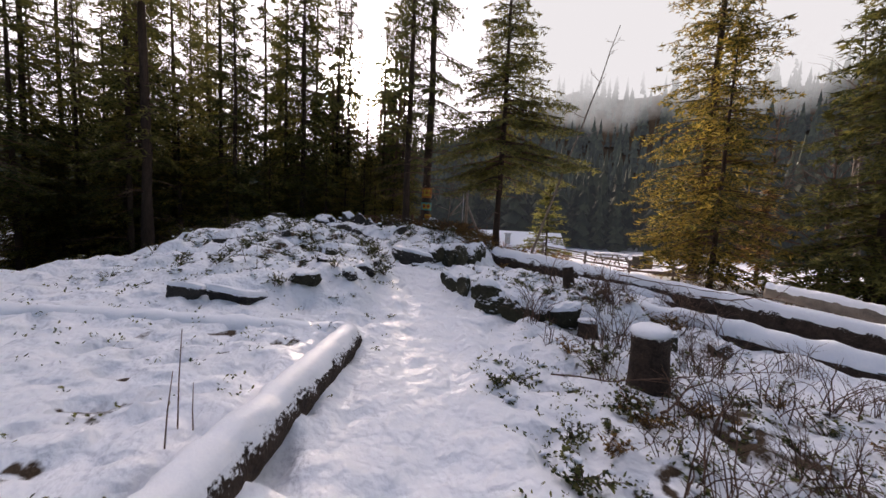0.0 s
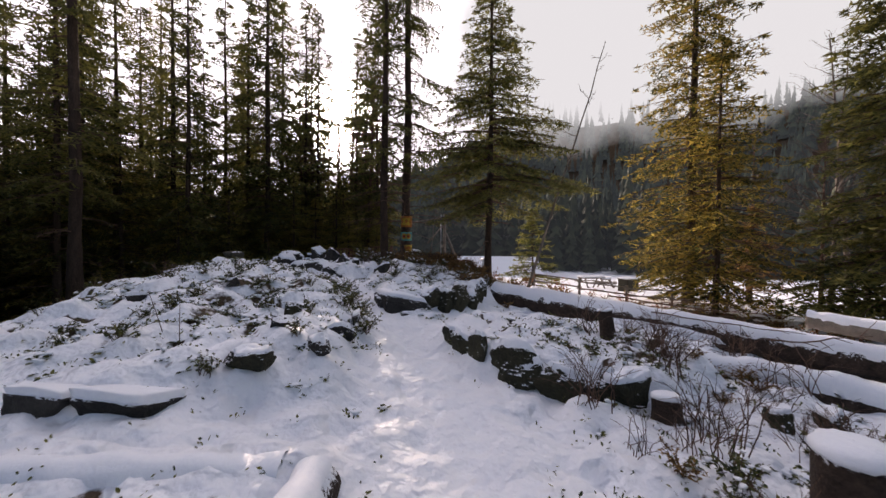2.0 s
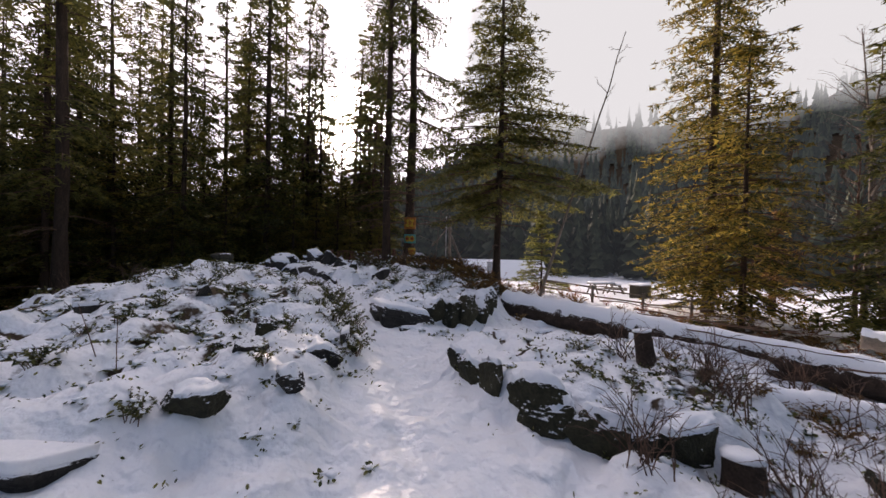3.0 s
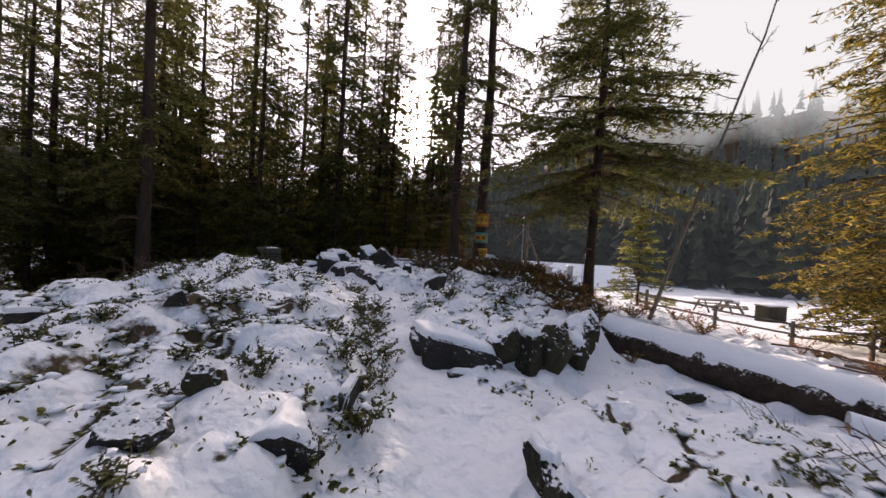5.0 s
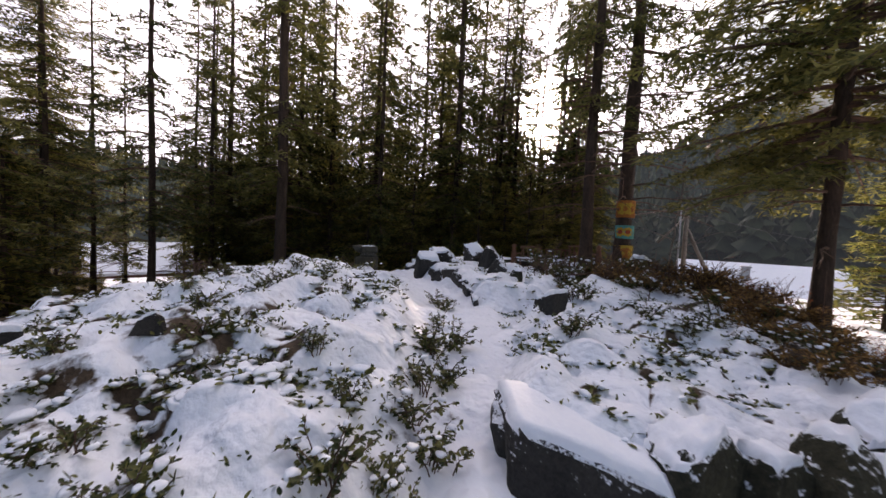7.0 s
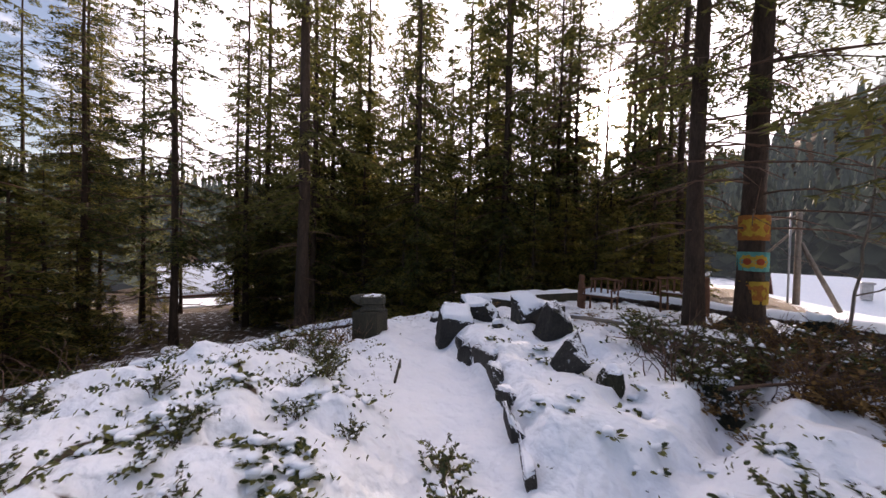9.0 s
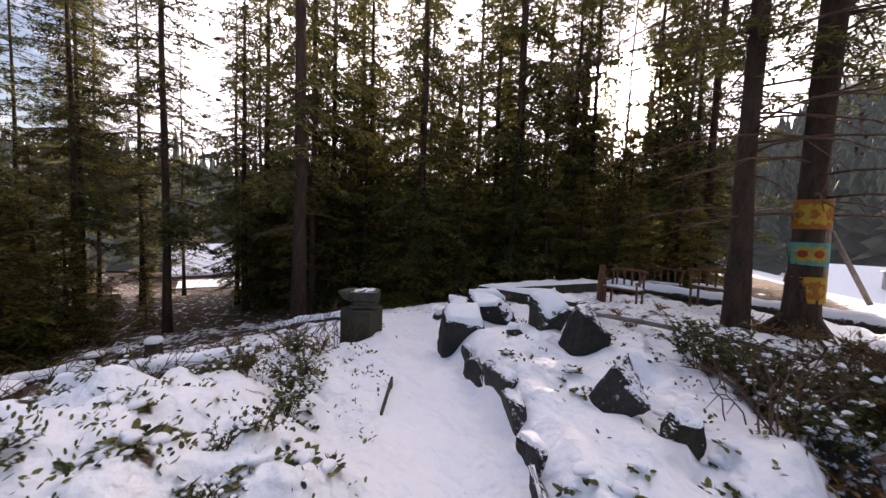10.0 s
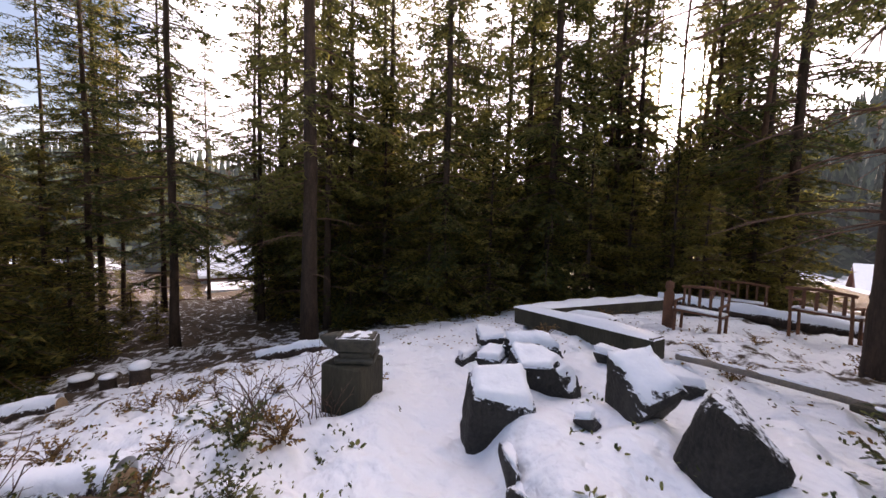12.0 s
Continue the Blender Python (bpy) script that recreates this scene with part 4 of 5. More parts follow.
for k, (x, y, s) in enumerate([(-3.45, 12.75, 0.11), (-3.0, 12.75, 0.12), (-4.9, 12.6, 0.14), (-5.1, 13.4, 0.16), (-3.3, 11.75, 0.06), (-4.5, 12.95, 0.12), (-4.3, 12.25, 0.10)]):
    rock("small_stone", "small snow-capped stone in the rock bed", x, y, s * 1.2, s, s * 0.8, k * 47, 180 + k, 0.05, 0.04, (0, 0), ROCK, 0.3, group="small stones of the rock bed")
rock("mossy_boulder", "mossy boulder capped with snow among shrubs", -1.22, 11.22, 0.15, 0.14, 0.16, 15, 191, 0.07, 0.04, (0, 0), MOSS_ROCK, 0.55)
rock("mossy_boulder", "mossy boulder half hidden by boughs", -1.85, 10.72, 0.09, 0.08, 0.12, 15, 192, 0.03, 0.04, (0, 0), MOSS_ROCK, 0.6)
rock("mossy_boulder", "dark boulder with a snow patch by the trunks", -0.35, 13.6, 0.26, 0.2, 0.18, 60, 193, 0.06, 0.08, (0, 0), MOSS_ROCK, 0.5)
rock("slate_rock", "dark rock at the crest of the bed", -1.0, 9.1, 0.11, 0.09, 0.10, 60, 194, 0.03, 0.04)
rock("slate_rock", "dark rock at the crest of the bed", -1.15, 9.45, 0.09, 0.09, 0.09, 10, 195, 0.03, 0.03)
rock("mossy_boulder", "dark broken wood and rock by the slope", 1.75, 8.15, 0.22, 0.07, 0.07, 20, 196, 0.04, 0.05, (0, 0), MOSS_ROCK, 0.5)
rock("mossy_boulder", "low dark rock under the log", 3.9, 5.0, 0.18, 0.12, 0.12, 20, 197, 0.04, 0.05, (0, 0), MOSS_ROCK, 0.5)
rock("mossy_boulder", "low dark rock beside the log", 3.0, 4.7, 0.13, 0.12, 0.12, 70, 198, 0.04, 0.05, (0, 0), MOSS_ROCK, 0.5)


# ---- anvil ----
ax, ay = -5.0, 11.28
az = ground(ax, ay) - 0.04
block = thing("anvil_block", "squared dark timber block standing in snow", "block", (ax, ay, az), rot=(0, 0, 22))
part("timber", make_mesh("timber", *box(0, 0, 0.20, 0.36, 0.36, 0.40, 0, 0.015), BLOCK, flat=True), block)
anvil = thing("anvil", "dark iron anvil with snow on its face, on a timber block", "anvil", (ax, ay, az + 0.40), rot=(0, 0, 43), scale=1.2)
foot = merge(box(0.03, 0, 0.02, 0.26, 0.24, 0.04, 0, 0.012), box(0.03, 0, 0.05, 0.22, 0.18, 0.05, 0, 0.02))
part("foot", make_mesh("foot", *foot, IRON, flat=True), anvil)
part("body", make_mesh("body", *box(0.03, 0, 0.115, 0.27, 0.19, 0.11, 0, 0.022), IRON, flat=True), anvil)
part("horn", make_mesh("horn", *tube([(-0.08, 0, 0.115), (-0.13, 0, 0.122), (-0.18, 0, 0.135), (-0.225, 0, 0.150)], [0.075, 0.062, 0.040, 0.010], 14), IRON), anvil)
bm = bmesh.new()
bmesh.ops.create_grid(bm, x_segments=16, y_segments=8, size=0.5, matrix=Matrix.Translation((0.03, 0, 0.170)) @ Matrix.Diagonal((0.25, 0.17, 1, 1)))
for q in bm.verts:
    ex, ey = abs((q.co.x - 0.03) / 0.125), abs(q.co.y / 0.085)
    q.co.z += 0.010 * (1 - max(ex, ey) ** 4) * (0.25 + 1.9 * noise.noise(q.co * 22)) - 0.008 * (max(ex, ey) > 0.85)
snow_me = bpy.data.meshes.new("snow_patch")
bm.to_mesh(snow_me)
bm.free()
snow_me.materials.append(SNOW)
part("snow_patch", snow_me, anvil, "thin patchy snow on the anvil face")


# ---- undergrowth ----
def leaf_blades(rng, at, way, size):
    """Folded oval leaves: two halves on a midrib, each four corners."""
    n = len(at)
    way = unit(way)
    side = unit(np.cross(way, [0, 0, 1.0]) + rng.normal(0, 0.35, (n, 3)))
    up = unit(np.cross(side, way))
    L = (size * rng.uniform(0.7, 1.3, n))[:, None]
    W = L * 0.30
    a, m, t = at, at + way * L * 0.5 - up * L * 0.06, at + way * L
    l1, r1 = at + way * L * 0.28 + side * W * 0.9 + up * L * 0.06, at + way * L * 0.28 - side * W * 0.9 + up * L * 0.06
    l2, r2 = at + way * L * 0.68 + side * W * 0.85 + up * L * 0.04, at + way * L * 0.68 - side * W * 0.85 + up * L * 0.04
    v = np.stack([a, l1, l2, t, r2, r1, m], 1).reshape(-1, 3)
    f = []
    for i in range(n):
        k = 7 * i
        f += [(k, k + 6, k + 1), (k + 6, k + 2, k + 1), (k + 6, k + 3, k + 2), (k, k + 5, k + 6), (k + 6, k + 5, k + 4), (k + 6, k + 4, k + 3)]
    return v, f


def shrub_meshes(seed, stems, height, spread, leaf, per_stem, leaf_mat, snowy=0):
    rng = np.random.default_rng(seed)
    sticks, at, way, blobs = [], [], [], []
    for _ in range(stems):
        a, r = rng.uniform(0, 2 * np.pi), spread * rng.uniform(0.35, 1.0)
        q = np.linspace(0, 1, 6)[:, None]
        out = np.array([np.cos(a), np.sin(a), 0])
        top = height * rng.uniform(0.55, 1.1)
        p = out * r * q ** 1.3 + np.array([0, 0, 1.0]) * top * (1.35 * q - 0.45 * q ** 2.2) + rng.normal(0, 0.012, (6, 3)) * q + np.array([rng.normal(0, 0.03), rng.normal(0, 0.03), -0.04])
        sticks.append(tube(p, np.linspace(0.0045, 0.0015, 6), 3, close=False))
        s = np.sort(rng.uniform(0.25, 1.0, per_stem))
        base = np.stack([np.interp(s, q[:, 0], p[:, i]) for i in range(3)], -1)
        at.append(base)
        way.append(out * 0.7 + rng.normal(0, 0.75, (per_stem, 3)) * np.array([1, 1, 0.5]) + np.array([0, 0, 0.10]))
        if snowy and rng.random() < 0.4:
            blobs.append((p[4] + np.array([0, 0, 0.01]), rng.uniform(0.012, 0.032)))
    stem_me = make_mesh("woody_growth", *merge(*sticks), TWIG)
    leaf_me = make_mesh("foliage", *leaf_blades(rng, np.concatenate(at), np.concatenate(way), leaf), leaf_mat, flat=True) if per_stem else None
    snow_m = None
    if blobs:
        ico = rock_shape(seed, 1, 1, 0.5, 2, 0.12, 2)
        snow_m = make_mesh("caught_snow", *merge(*[(ico[0] * s + c, ico[1]) for c, s in blobs]), SNOW)
    return stem_me, leaf_me, snow_m


def scatter(name, label, category, group, kinds, places, low, high, seed):
    rng = random.Random(seed)
    made = {}
    for x, y in places:
        k, s, turn = rng.randrange(len(kinds)), rng.uniform(low, high), rng.uniform(0, 360)
        if k not in made:
            ob = thing(name, label, category, (x, y, ground(x, y)), group, (0, 0, turn), s)
            tagged(part("woody_growth", kinds[k][0], ob), kind="stuff")
            if kinds[k][1]:
                tagged(part("foliage", kinds[k][1], ob), kind="stuff")
            if kinds[k][2]:
                tagged(part("caught_snow", kinds[k][2], ob, "white snow caught on the leaves"), kind="stuff")
            made[k] = (ob, s)
        else:
            ob, s0 = made[k]
            copy_thing(ob, Matrix.LocRotScale((x, y, ground(x, y)), Euler((radians(rng.uniform(-10, 10)), radians(rng.uniform(-10, 10)), radians(turn))), (s / s0,) * 3))


def spots(seed, count, pick, keep=lambda x, y: True):
    rng = random.Random(seed)
    out = []
    while len(out) < count:
        x, y = pick(rng)
        if keep(x, y) and float(trail_distance(np.array(x), np.array(y))) > 0.42:
            out.append((x, y))
    return out


def around(cx, cy, sx, sy):
    return lambda rng: (rng.gauss(cx, sx), rng.gauss(cy, sy))


SALAL = [shrub_meshes(200 + k, 14 + k, 0.24, 0.20, 0.030, 20, LEAF, 1) for k in range(5)]
LOW_SALAL = [shrub_meshes(210 + k, 11, 0.13, 0.16, 0.030, 14, LEAF, 1) for k in range(4)]
BRACKEN = [shrub_meshes(220 + k, 18, 0.28, 0.34, 0.038, 18, FERN) for k in range(3)]
REDDISH = [shrub_meshes(230 + k, 14, 0.55, 0.40, 0.05, 8, RED_LEAF) for k in range(2)]
OLIVE = [shrub_meshes(240 + k, 26, 0.42, 0.36, 0.036, 24, LEAF, 1) for k in range(3)]

bank = [(-1.16, 7.28), (-1.05, 6.9), (-1.1, 6.6), (-1.2, 7.0), (-1.35, 7.4), (-1.5, 7.7), (-1.45, 8.0), (-1.7, 8.2), (-1.62, 8.45), (-1.95, 8.75), (-1.35, 6.8), (-1.0, 6.3), (-1.12, 5.9), (-2.2, 9.3), (-2.45, 9.55), (-1.6, 7.2), (-1.85, 8.4)]
scatter("salal_shrub", "green salal shrub flecked with snow along the path", "shrub", "shrubs along the bank", SALAL, bank, 0.7, 1.15, 1)
mound_spots = spots(2, 44, around(-2.9, 7.0, 1.0, 1.6), lambda x, y: 4.7 < y < 10 and x < -1.4)
scatter("salal_shrub", "low green salal poking through the snow", "shrub", "shrubs on the mound", LOW_SALAL + SALAL[:2], mound_spots, 0.6, 1.1, 3)
scatter("salal_shrub", "big leafy green salal bush in snow", "shrub", "large shrubs", OLIVE, [(-4.3, 10.15), (-4.05, 9.85), (-4.6, 9.75), (-3.75, 9.7), (-4.9, 10.4), (-5.3, 9.6), (-4.75, 9.1)], 0.5, 0.76, 4)
scatter("salal_shrub", "low green salal half buried in snow", "shrub", "shrubs on the shoulder", LOW_SALAL + SALAL, spots(41, 26, around(-3.6, 9.0, 1.0, 0.7), lambda x, y: y < 10.6 and x < -2.2), 0.42, 0.78, 42)
scatter("salal_shrub", "green salal on the stone-walled bed", "shrub", "shrubs on the second bed", SALAL, spots(5, 16, around(0.0, 10.3, 0.65, 1.5), lambda x, y: 8.3 < y < 13.5 and -1.0 < x < 1.6), 0.6, 1.1, 6)
scatter("salal_shrub", "green shrub among rocks and litter", "shrub", "shrubs by the trunks", OLIVE + SALAL[:2], spots(7, 14, around(-0.8, 12.4, 0.7, 1.2), lambda x, y: x > -1.9 and 10.6 < y), 0.6, 1.0, 8)
scatter("salal_shrub", "green salal sprigs beside the stump", "shrub", "shrubs on the lower slope", SALAL + LOW_SALAL, [(1.25, 2.55), (1.45, 2.75), (1.7, 2.95), (1.2, 3.1), (0.75, 3.35), (0.55, 3.15), (0.95, 2.5), (1.6, 2.2), (1.85, 1.9), (2.4, 2.2), (2.7, 2.7), (1.55, 3.55), (1.75, 3.75), (2.3, 3.7), (0.85, 2.05), (1.2, 2.0), (2.9, 3.4), (3.4, 3.1)], 0.55, 1.05, 9)
scatter("salal_shrub", "small green shrub on the first bed", "shrub", "shrubs on the first bed", LOW_SALAL + SALAL[:1], spots(10, 14, around(1.9, 5.9, 0.7, 0.6), lambda x, y: 5.1 < y), 0.6, 1.2, 11)
scatter("bracken_clump", "dry brown plants flattened by the snow", "bracken", "dry plants on the lower slope", BRACKEN, spots(43, 11, around(2.6, 2.7, 0.9, 0.8), lambda x, y: x > 1.1 and abs(x - 1.95) + abs(y - 3.3) > 0.4) + spots(44, 12, around(3.2, 5.8, 0.9, 0.7)), 0.45, 0.8, 45)
scatter("bracken_clump", "dry brown bracken at the wood's edge", "bracken", "dry bracken", BRACKEN, spots(12, 30, around(-6.2, 9.3, 1.4, 1.7), lambda x, y: x < -4.6 and 5.5 < y < 13) + spots(13, 34, around(1.0, 13.2, 1.2, 1.6), lambda x, y: y > 10.8 and x > -0.6) + spots(14, 16, around(-2.5, 15.6, 1.6, 0.8)), 0.4, 0.8, 15)
scatter("red_shrub", "reddish leafless shrub beyond the fallen logs", "shrub", "reddish shrubs", REDDISH, [(9.0, 9.6), (9.6, 10.4), (8.4, 10.6), (10.4, 9.6), (8.2, 12.2), (9.0, 11.6), (10.9, 11.0), (6.6, 13.2), (6.0, 14.3), (5.2, 15.2), (4.4, 13.2), (3.6, 14.2), (2.6, 15.2), (7.4, 12.6), (5.86, 6.26)], 0.6, 1.2, 16)
scatter("bracken_clump", "dry brown bracken under the firs", "bracken", "bracken under the firs", BRACKEN, spots(17, 26, around(9.2, 11.8, 1.5, 1.6)), 0.8, 1.5, 18)


scatter("bracken_clump", "thick brown bracken and brush below the trunks", "bracken", "brush below the trunks", BRACKEN, spots(46, 46, around(0.7, 12.3, 0.8, 1.2), lambda x, y: y > 10.4 and -0.7 < x < 2.6), 0.8, 1.4, 47)
scatter("bracken_clump", "dense brown brush beside the rock bed", "bracken", "brush beside the rock bed", BRACKEN, spots(61, 46, around(-0.4, 12.2, 0.55, 1.3), lambda x, y: y > 10.6 and -1.4 < x < 0.8), 0.5, 0.95, 62)
scatter("bracken_clump", "brown brush and leaves on the slope above the log", "bracken", "brush above the log", BRACKEN + SALAL[:2], spots(65, 44, around(0.95, 10.2, 0.45, 0.8), lambda x, y: y > 8.9 and 0.1 < x < 1.8), 0.5, 0.95, 66)
scatter("salal_shrub", "dark leafy shrub among litter by the boulders", "shrub", "shrubs by the boulders", OLIVE + SALAL[:2], spots(63, 18, around(-1.6, 12.0, 0.3, 0.7), lambda x, y: x > -2.15 and 10.9 < y < 13.6), 0.7, 1.15, 64)
scatter("red_shrub", "reddish shrub in the brown brush", "shrub", "reddish shrubs in the brush", REDDISH, spots(48, 14, around(1.0, 12.8, 0.7, 1.0), lambda x, y: y > 11.0), 0.4, 0.8, 49)


def canes(seed, count, height, spread, mat):
    """Bare arching twigs with a few side shoots."""
    rng = np.random.default_rng(seed)
    out = []
    for _ in range(count):
        a, r, top = rng.uniform(0, 6.28), spread * rng.uniform(0.2, 1), height * rng.uniform(0.5, 1.1)
        q = np.linspace(0, 1, 7)[:, None]
        d = np.array([np.cos(a), np.sin(a), 0])
        p = d * r * q ** 1.4 + np.array([0, 0, 1.0]) * top * (1.5 * q - 0.55 * q ** 2.4) + np.cumsum(rng.normal(0, 0.012, (7, 3)), axis=0) + np.array([*rng.normal(0, 0.08, 2), -0.05])
        out.append(tube(p, np.linspace(0.0055, 0.0018, 7), 4, close=False))
        for i in (3, 4, 5):
            e = p[i] + unit(p[i] - p[i - 1] + rng.normal(0, 0.06, 3)) * rng.uniform(0.06, 0.2)
            out.append(tube(np.stack([p[i], e]), [0.003, 0.0012], 3, close=False))
    return make_mesh("canes", *merge(*out), mat)


CANES = [canes(300 + k, 9 + 2 * k, 0.50, 0.42, TWIG) for k in range(4)]
rng_c = random.Random(31)
cane_spots = spots(32, 52, lambda r: (r.uniform(1.2, 4.8), r.uniform(1.6, 4.9)), lambda x, y: abs(x - 1.95) + abs(y - 3.3) > 0.35) + spots(33, 22, lambda r: (r.uniform(1.9, 4.4), r.uniform(5.0, 7.4))) + spots(34, 30, lambda r: (r.uniform(-1.8, 1.5), r.uniform(10.9, 13.4))) + spots(35, 14, lambda r: (r.uniform(-6.5, -4.5), r.uniform(8.0, 11.5)))
for x, y in cane_spots:
    ob = new("bare_bush", rng_c.choice(CANES))
    s = rng_c.uniform(0.5, 1.15)
    ob.location, ob.rotation_euler, ob.scale = (x, y, ground(x, y)), (rng_c.uniform(-0.3, 0.3), rng_c.uniform(-0.3, 0.3), rng_c.uniform(0, 6.28)), (s, s, s)
    tagged(ob, "bare brown bush of thin twigs in the snow", "bush", "bare bushes on the slopes")

# long fallen branches
for k, (p0, p1, r) in enumerate([((1.0, 3.15, 0.16), (2.75, 2.95, 0.34), 0.007), ((1.7, 2.7, 0.10), (2.6, 3.25, 0.28), 0.010), ((3.4, 8.5, 0.62), (5.2, 6.7, 0.52), 0.016), ((3.0, 8.9, 0.65), (4.4, 7.6, 0.68), 0.012), ((3.7, 7.6, 0.42), (5.0, 6.3, 0.40), 0.012), ((4.2, 9.6, 0.3), (6.3, 8.6, 0.35), 0.014), ((-5.4, 9.3, 0.8), (-4.4, 9.9, 1.0), 0.008), ((-1.2, 10.9, 1.1), (0.2, 12.2, 1.2), 0.012), ((4.4, 6.2, 0.38), (5.6, 5.9, 0.46), 0.014)]):
    rng = np.random.default_rng(400 + k)
    q = np.linspace(0, 1, 9)[:, None]
    p = np.array(p0) * (1 - q) + np.array(p1) * q + np.cumsum(rng.normal(0, 0.02, (9, 3)), axis=0)
    bits = [tube(p, np.linspace(r, r * 0.35, 9), 6)]
    for i in (3, 4, 5, 6, 7):
        bits.append(tube(np.stack([p[i], p[i] + unit(p[8] - p[i - 1] + rng.normal(0, 0.5, 3)) * rng.uniform(0.15, 0.5)]), [r * 0.5, r * 0.2], 4))
    tagged(new("fallen_branch", make_mesh("fallen_branch", *merge(*bits), TWIG)), "long bare fallen branch lying over the snow", "branch", "fallen branches")

# dry stalks standing in the snow
for x, y, tall, tx in [(-1.39, 1.94, 0.42, 0.05), (-1.42, 2.08, 0.56, 0.03), (-1.36, 2.12, 0.28, 0.0), (-2.64, 5.33, 0.50, 0.0), (-2.80, 5.36, 0.42, -0.16), (-0.25, 10.6, 0.6, 0.05), (1.3, 10.9, 0.7, 0.0)]:
    z = ground(x, y)
    p = [(x, y, z - 0.05), (x + tx * 0.5, y, z + tall * 0.5), (x + tx, y + 0.01, z + tall)]
    tagged(new("dry_stalk", make_mesh("dry_stalk", *tube(p, [0.0045, 0.0035, 0.002], 5), TWIG)), "thin dry stalk standing in the snow", "stalk", "dry stalks")

# pillows of snow held up on low plants, with dark leaves showing under their rims
rng = np.random.default_rng(78)
pillow = rock_shape(5, 1, 1, 0.6, 2, 0.16, 2)
pillow_v, pillow_f, rim_at, rim_way, count = [], [], [], [], 0
for cx, cy, sx, sy, n in [(-2.7, 6.7, 1.2, 1.6, 2600), (-3.9, 9.2, 1.1, 0.9, 1200), (1.9, 5.9, 0.7, 0.6, 450), (0.0, 10.0, 0.7, 1.4, 700), (-0.3, 9.2, 0.6, 0.6, 500), (2.4, 3.0, 1.0, 1.0, 900), (-1.35, 7.4, 0.3, 1.0, 110), (3.7, 5.8, 1.0, 1.0, 150), (-1.7, 11.6, 0.5, 0.8, 90), (-6.2, 10.2, 1.2, 1.4, 200)]:
    for x, y in zip(rng.normal(cx, sx, n), rng.normal(cy, sy, n)):
        if float(trail_distance(np.array(x), np.array(y))) < 0.45 or y < 1.4 or (y < 4.6 and x < 0) or abs(float(fbm(np.array(x), np.array(y), 0.42, 3, 12))) > 0.09:
            continue
        z, r, turn = ground(x, y), rng.uniform(0.016, 0.045), rng.uniform(0, 6.28)
        c, q = np.cos(turn), np.sin(turn)
        k = pillow[0] * np.array([r * rng.uniform(0.8, 1.5), r, r * rng.uniform(0.7, 1.1)])
        pillow_v.append(np.stack([k[:, 0] * c - k[:, 1] * q, k[:, 0] * q + k[:, 1] * c, k[:, 2]], -1) + np.array([x, y, z + 0.25 * r]))
        pillow_f += [tuple(i + count for i in face) for face in pillow[1]]
        count += len(k)
        m = rng.integers(6, 15)
        a = rng.uniform(0, 6.28, m)
        out = np.stack([np.cos(a), np.sin(a), np.zeros(m)], -1)
        rim_at.append(np.array([x, y, z]) + out * r * 0.9)
        rim_way.append(out + rng.normal(0, 0.5, (m, 3)) * np.array([1, 1, 0.5]) + np.array([0, 0, 0.15]))
tagged(new("snow_clumps", make_mesh("snow_clumps", np.vstack(pillow_v), pillow_f, SNOW)), "small lumps of snow caught on low plants", "snow", kind="stuff")
tagged(new("low_foliage", make_mesh("low_foliage", *leaf_blades(rng, np.concatenate(rim_at), np.concatenate(rim_way), 0.045), LEAF, flat=True)), "dark green leaves showing under clumps of snow", "plants", kind="stuff")

# small sprigs and dead leaves poking through, too many to count
rng = np.random.default_rng(77)
at, way = [], []
# those round (-3.0, 2.6) are added as dark flecks for footprint shade
for cx, cy, sx, sy, n in [(-2.7, 6.8, 1.2, 1.7, 420), (1.9, 5.9, 0.8, 0.8, 170), (0.0, 10.2, 0.8, 1.5, 260), (2.4, 3.2, 1.0, 0.9, 340), (-4.4, 9.3, 1.0, 1.0, 420), (-1.2, 7.5, 0.25, 1.0, 140), (-1.6, 12.3, 1.0, 1.0, 180), (3.6, 6.0, 1.0, 1.2, 160), (-3.0, 2.6, 1.5, 1.0, 120), (1.2, 2.6, 0.5, 0.9, 120)]:
    for x, y in zip(rng.normal(cx, sx, n), rng.normal(cy, sy, n)):
        if float(trail_distance(np.array(x), np.array(y))) < 0.40 or y < 0.9:
            continue
        z, m = ground(x, y), rng.integers(3, 8)
        at.append(np.array([x, y, z]) + rng.normal(0, 0.035, (m, 3)) * np.array([1, 1, 0.4]) + np.array([0, 0, 0.01]))
        way.append(rng.normal(0, 1, (m, 3)) * np.array([1, 1, 0.35]) + np.array([0, 0, 0.9]))
sprigs = make_mesh("plant_sprigs", *leaf_blades(rng, np.concatenate(at), np.concatenate(way), 0.030), LEAF, flat=True)
tagged(new("plant_sprigs", sprigs), "small green and brown sprigs poking through the snow", "plants", kind="stuff")
at = np.stack([rng.uniform(-9, 4, 1800), rng.uniform(13.0, 18, 1800)], -1)
at = at[(np.abs(at[:, 0] + 1 - 0.3 * (at[:, 1] - 12)) > 1.2) & (inside(at[:, 0], at[:, 1], BED_THREE, 0.1) < 0.2)]
at = np.vstack([at, np.stack([rng.uniform(-10, -6.2, 900), rng.uniform(5, 12, 900)], -1)])
at = np.column_stack([at, [ground(x, y) + 0.012 for x, y in at]])
litter = make_mesh("leaf_litter", *leaf_blades(rng, at, rng.normal(0, 1, at.shape) * np.array([1, 1, 0.3]), 0.045), FERN, flat=True)
tagged(new("leaf_litter", litter), "dead brown leaves lying on thin snow", "leaves", kind="stuff")


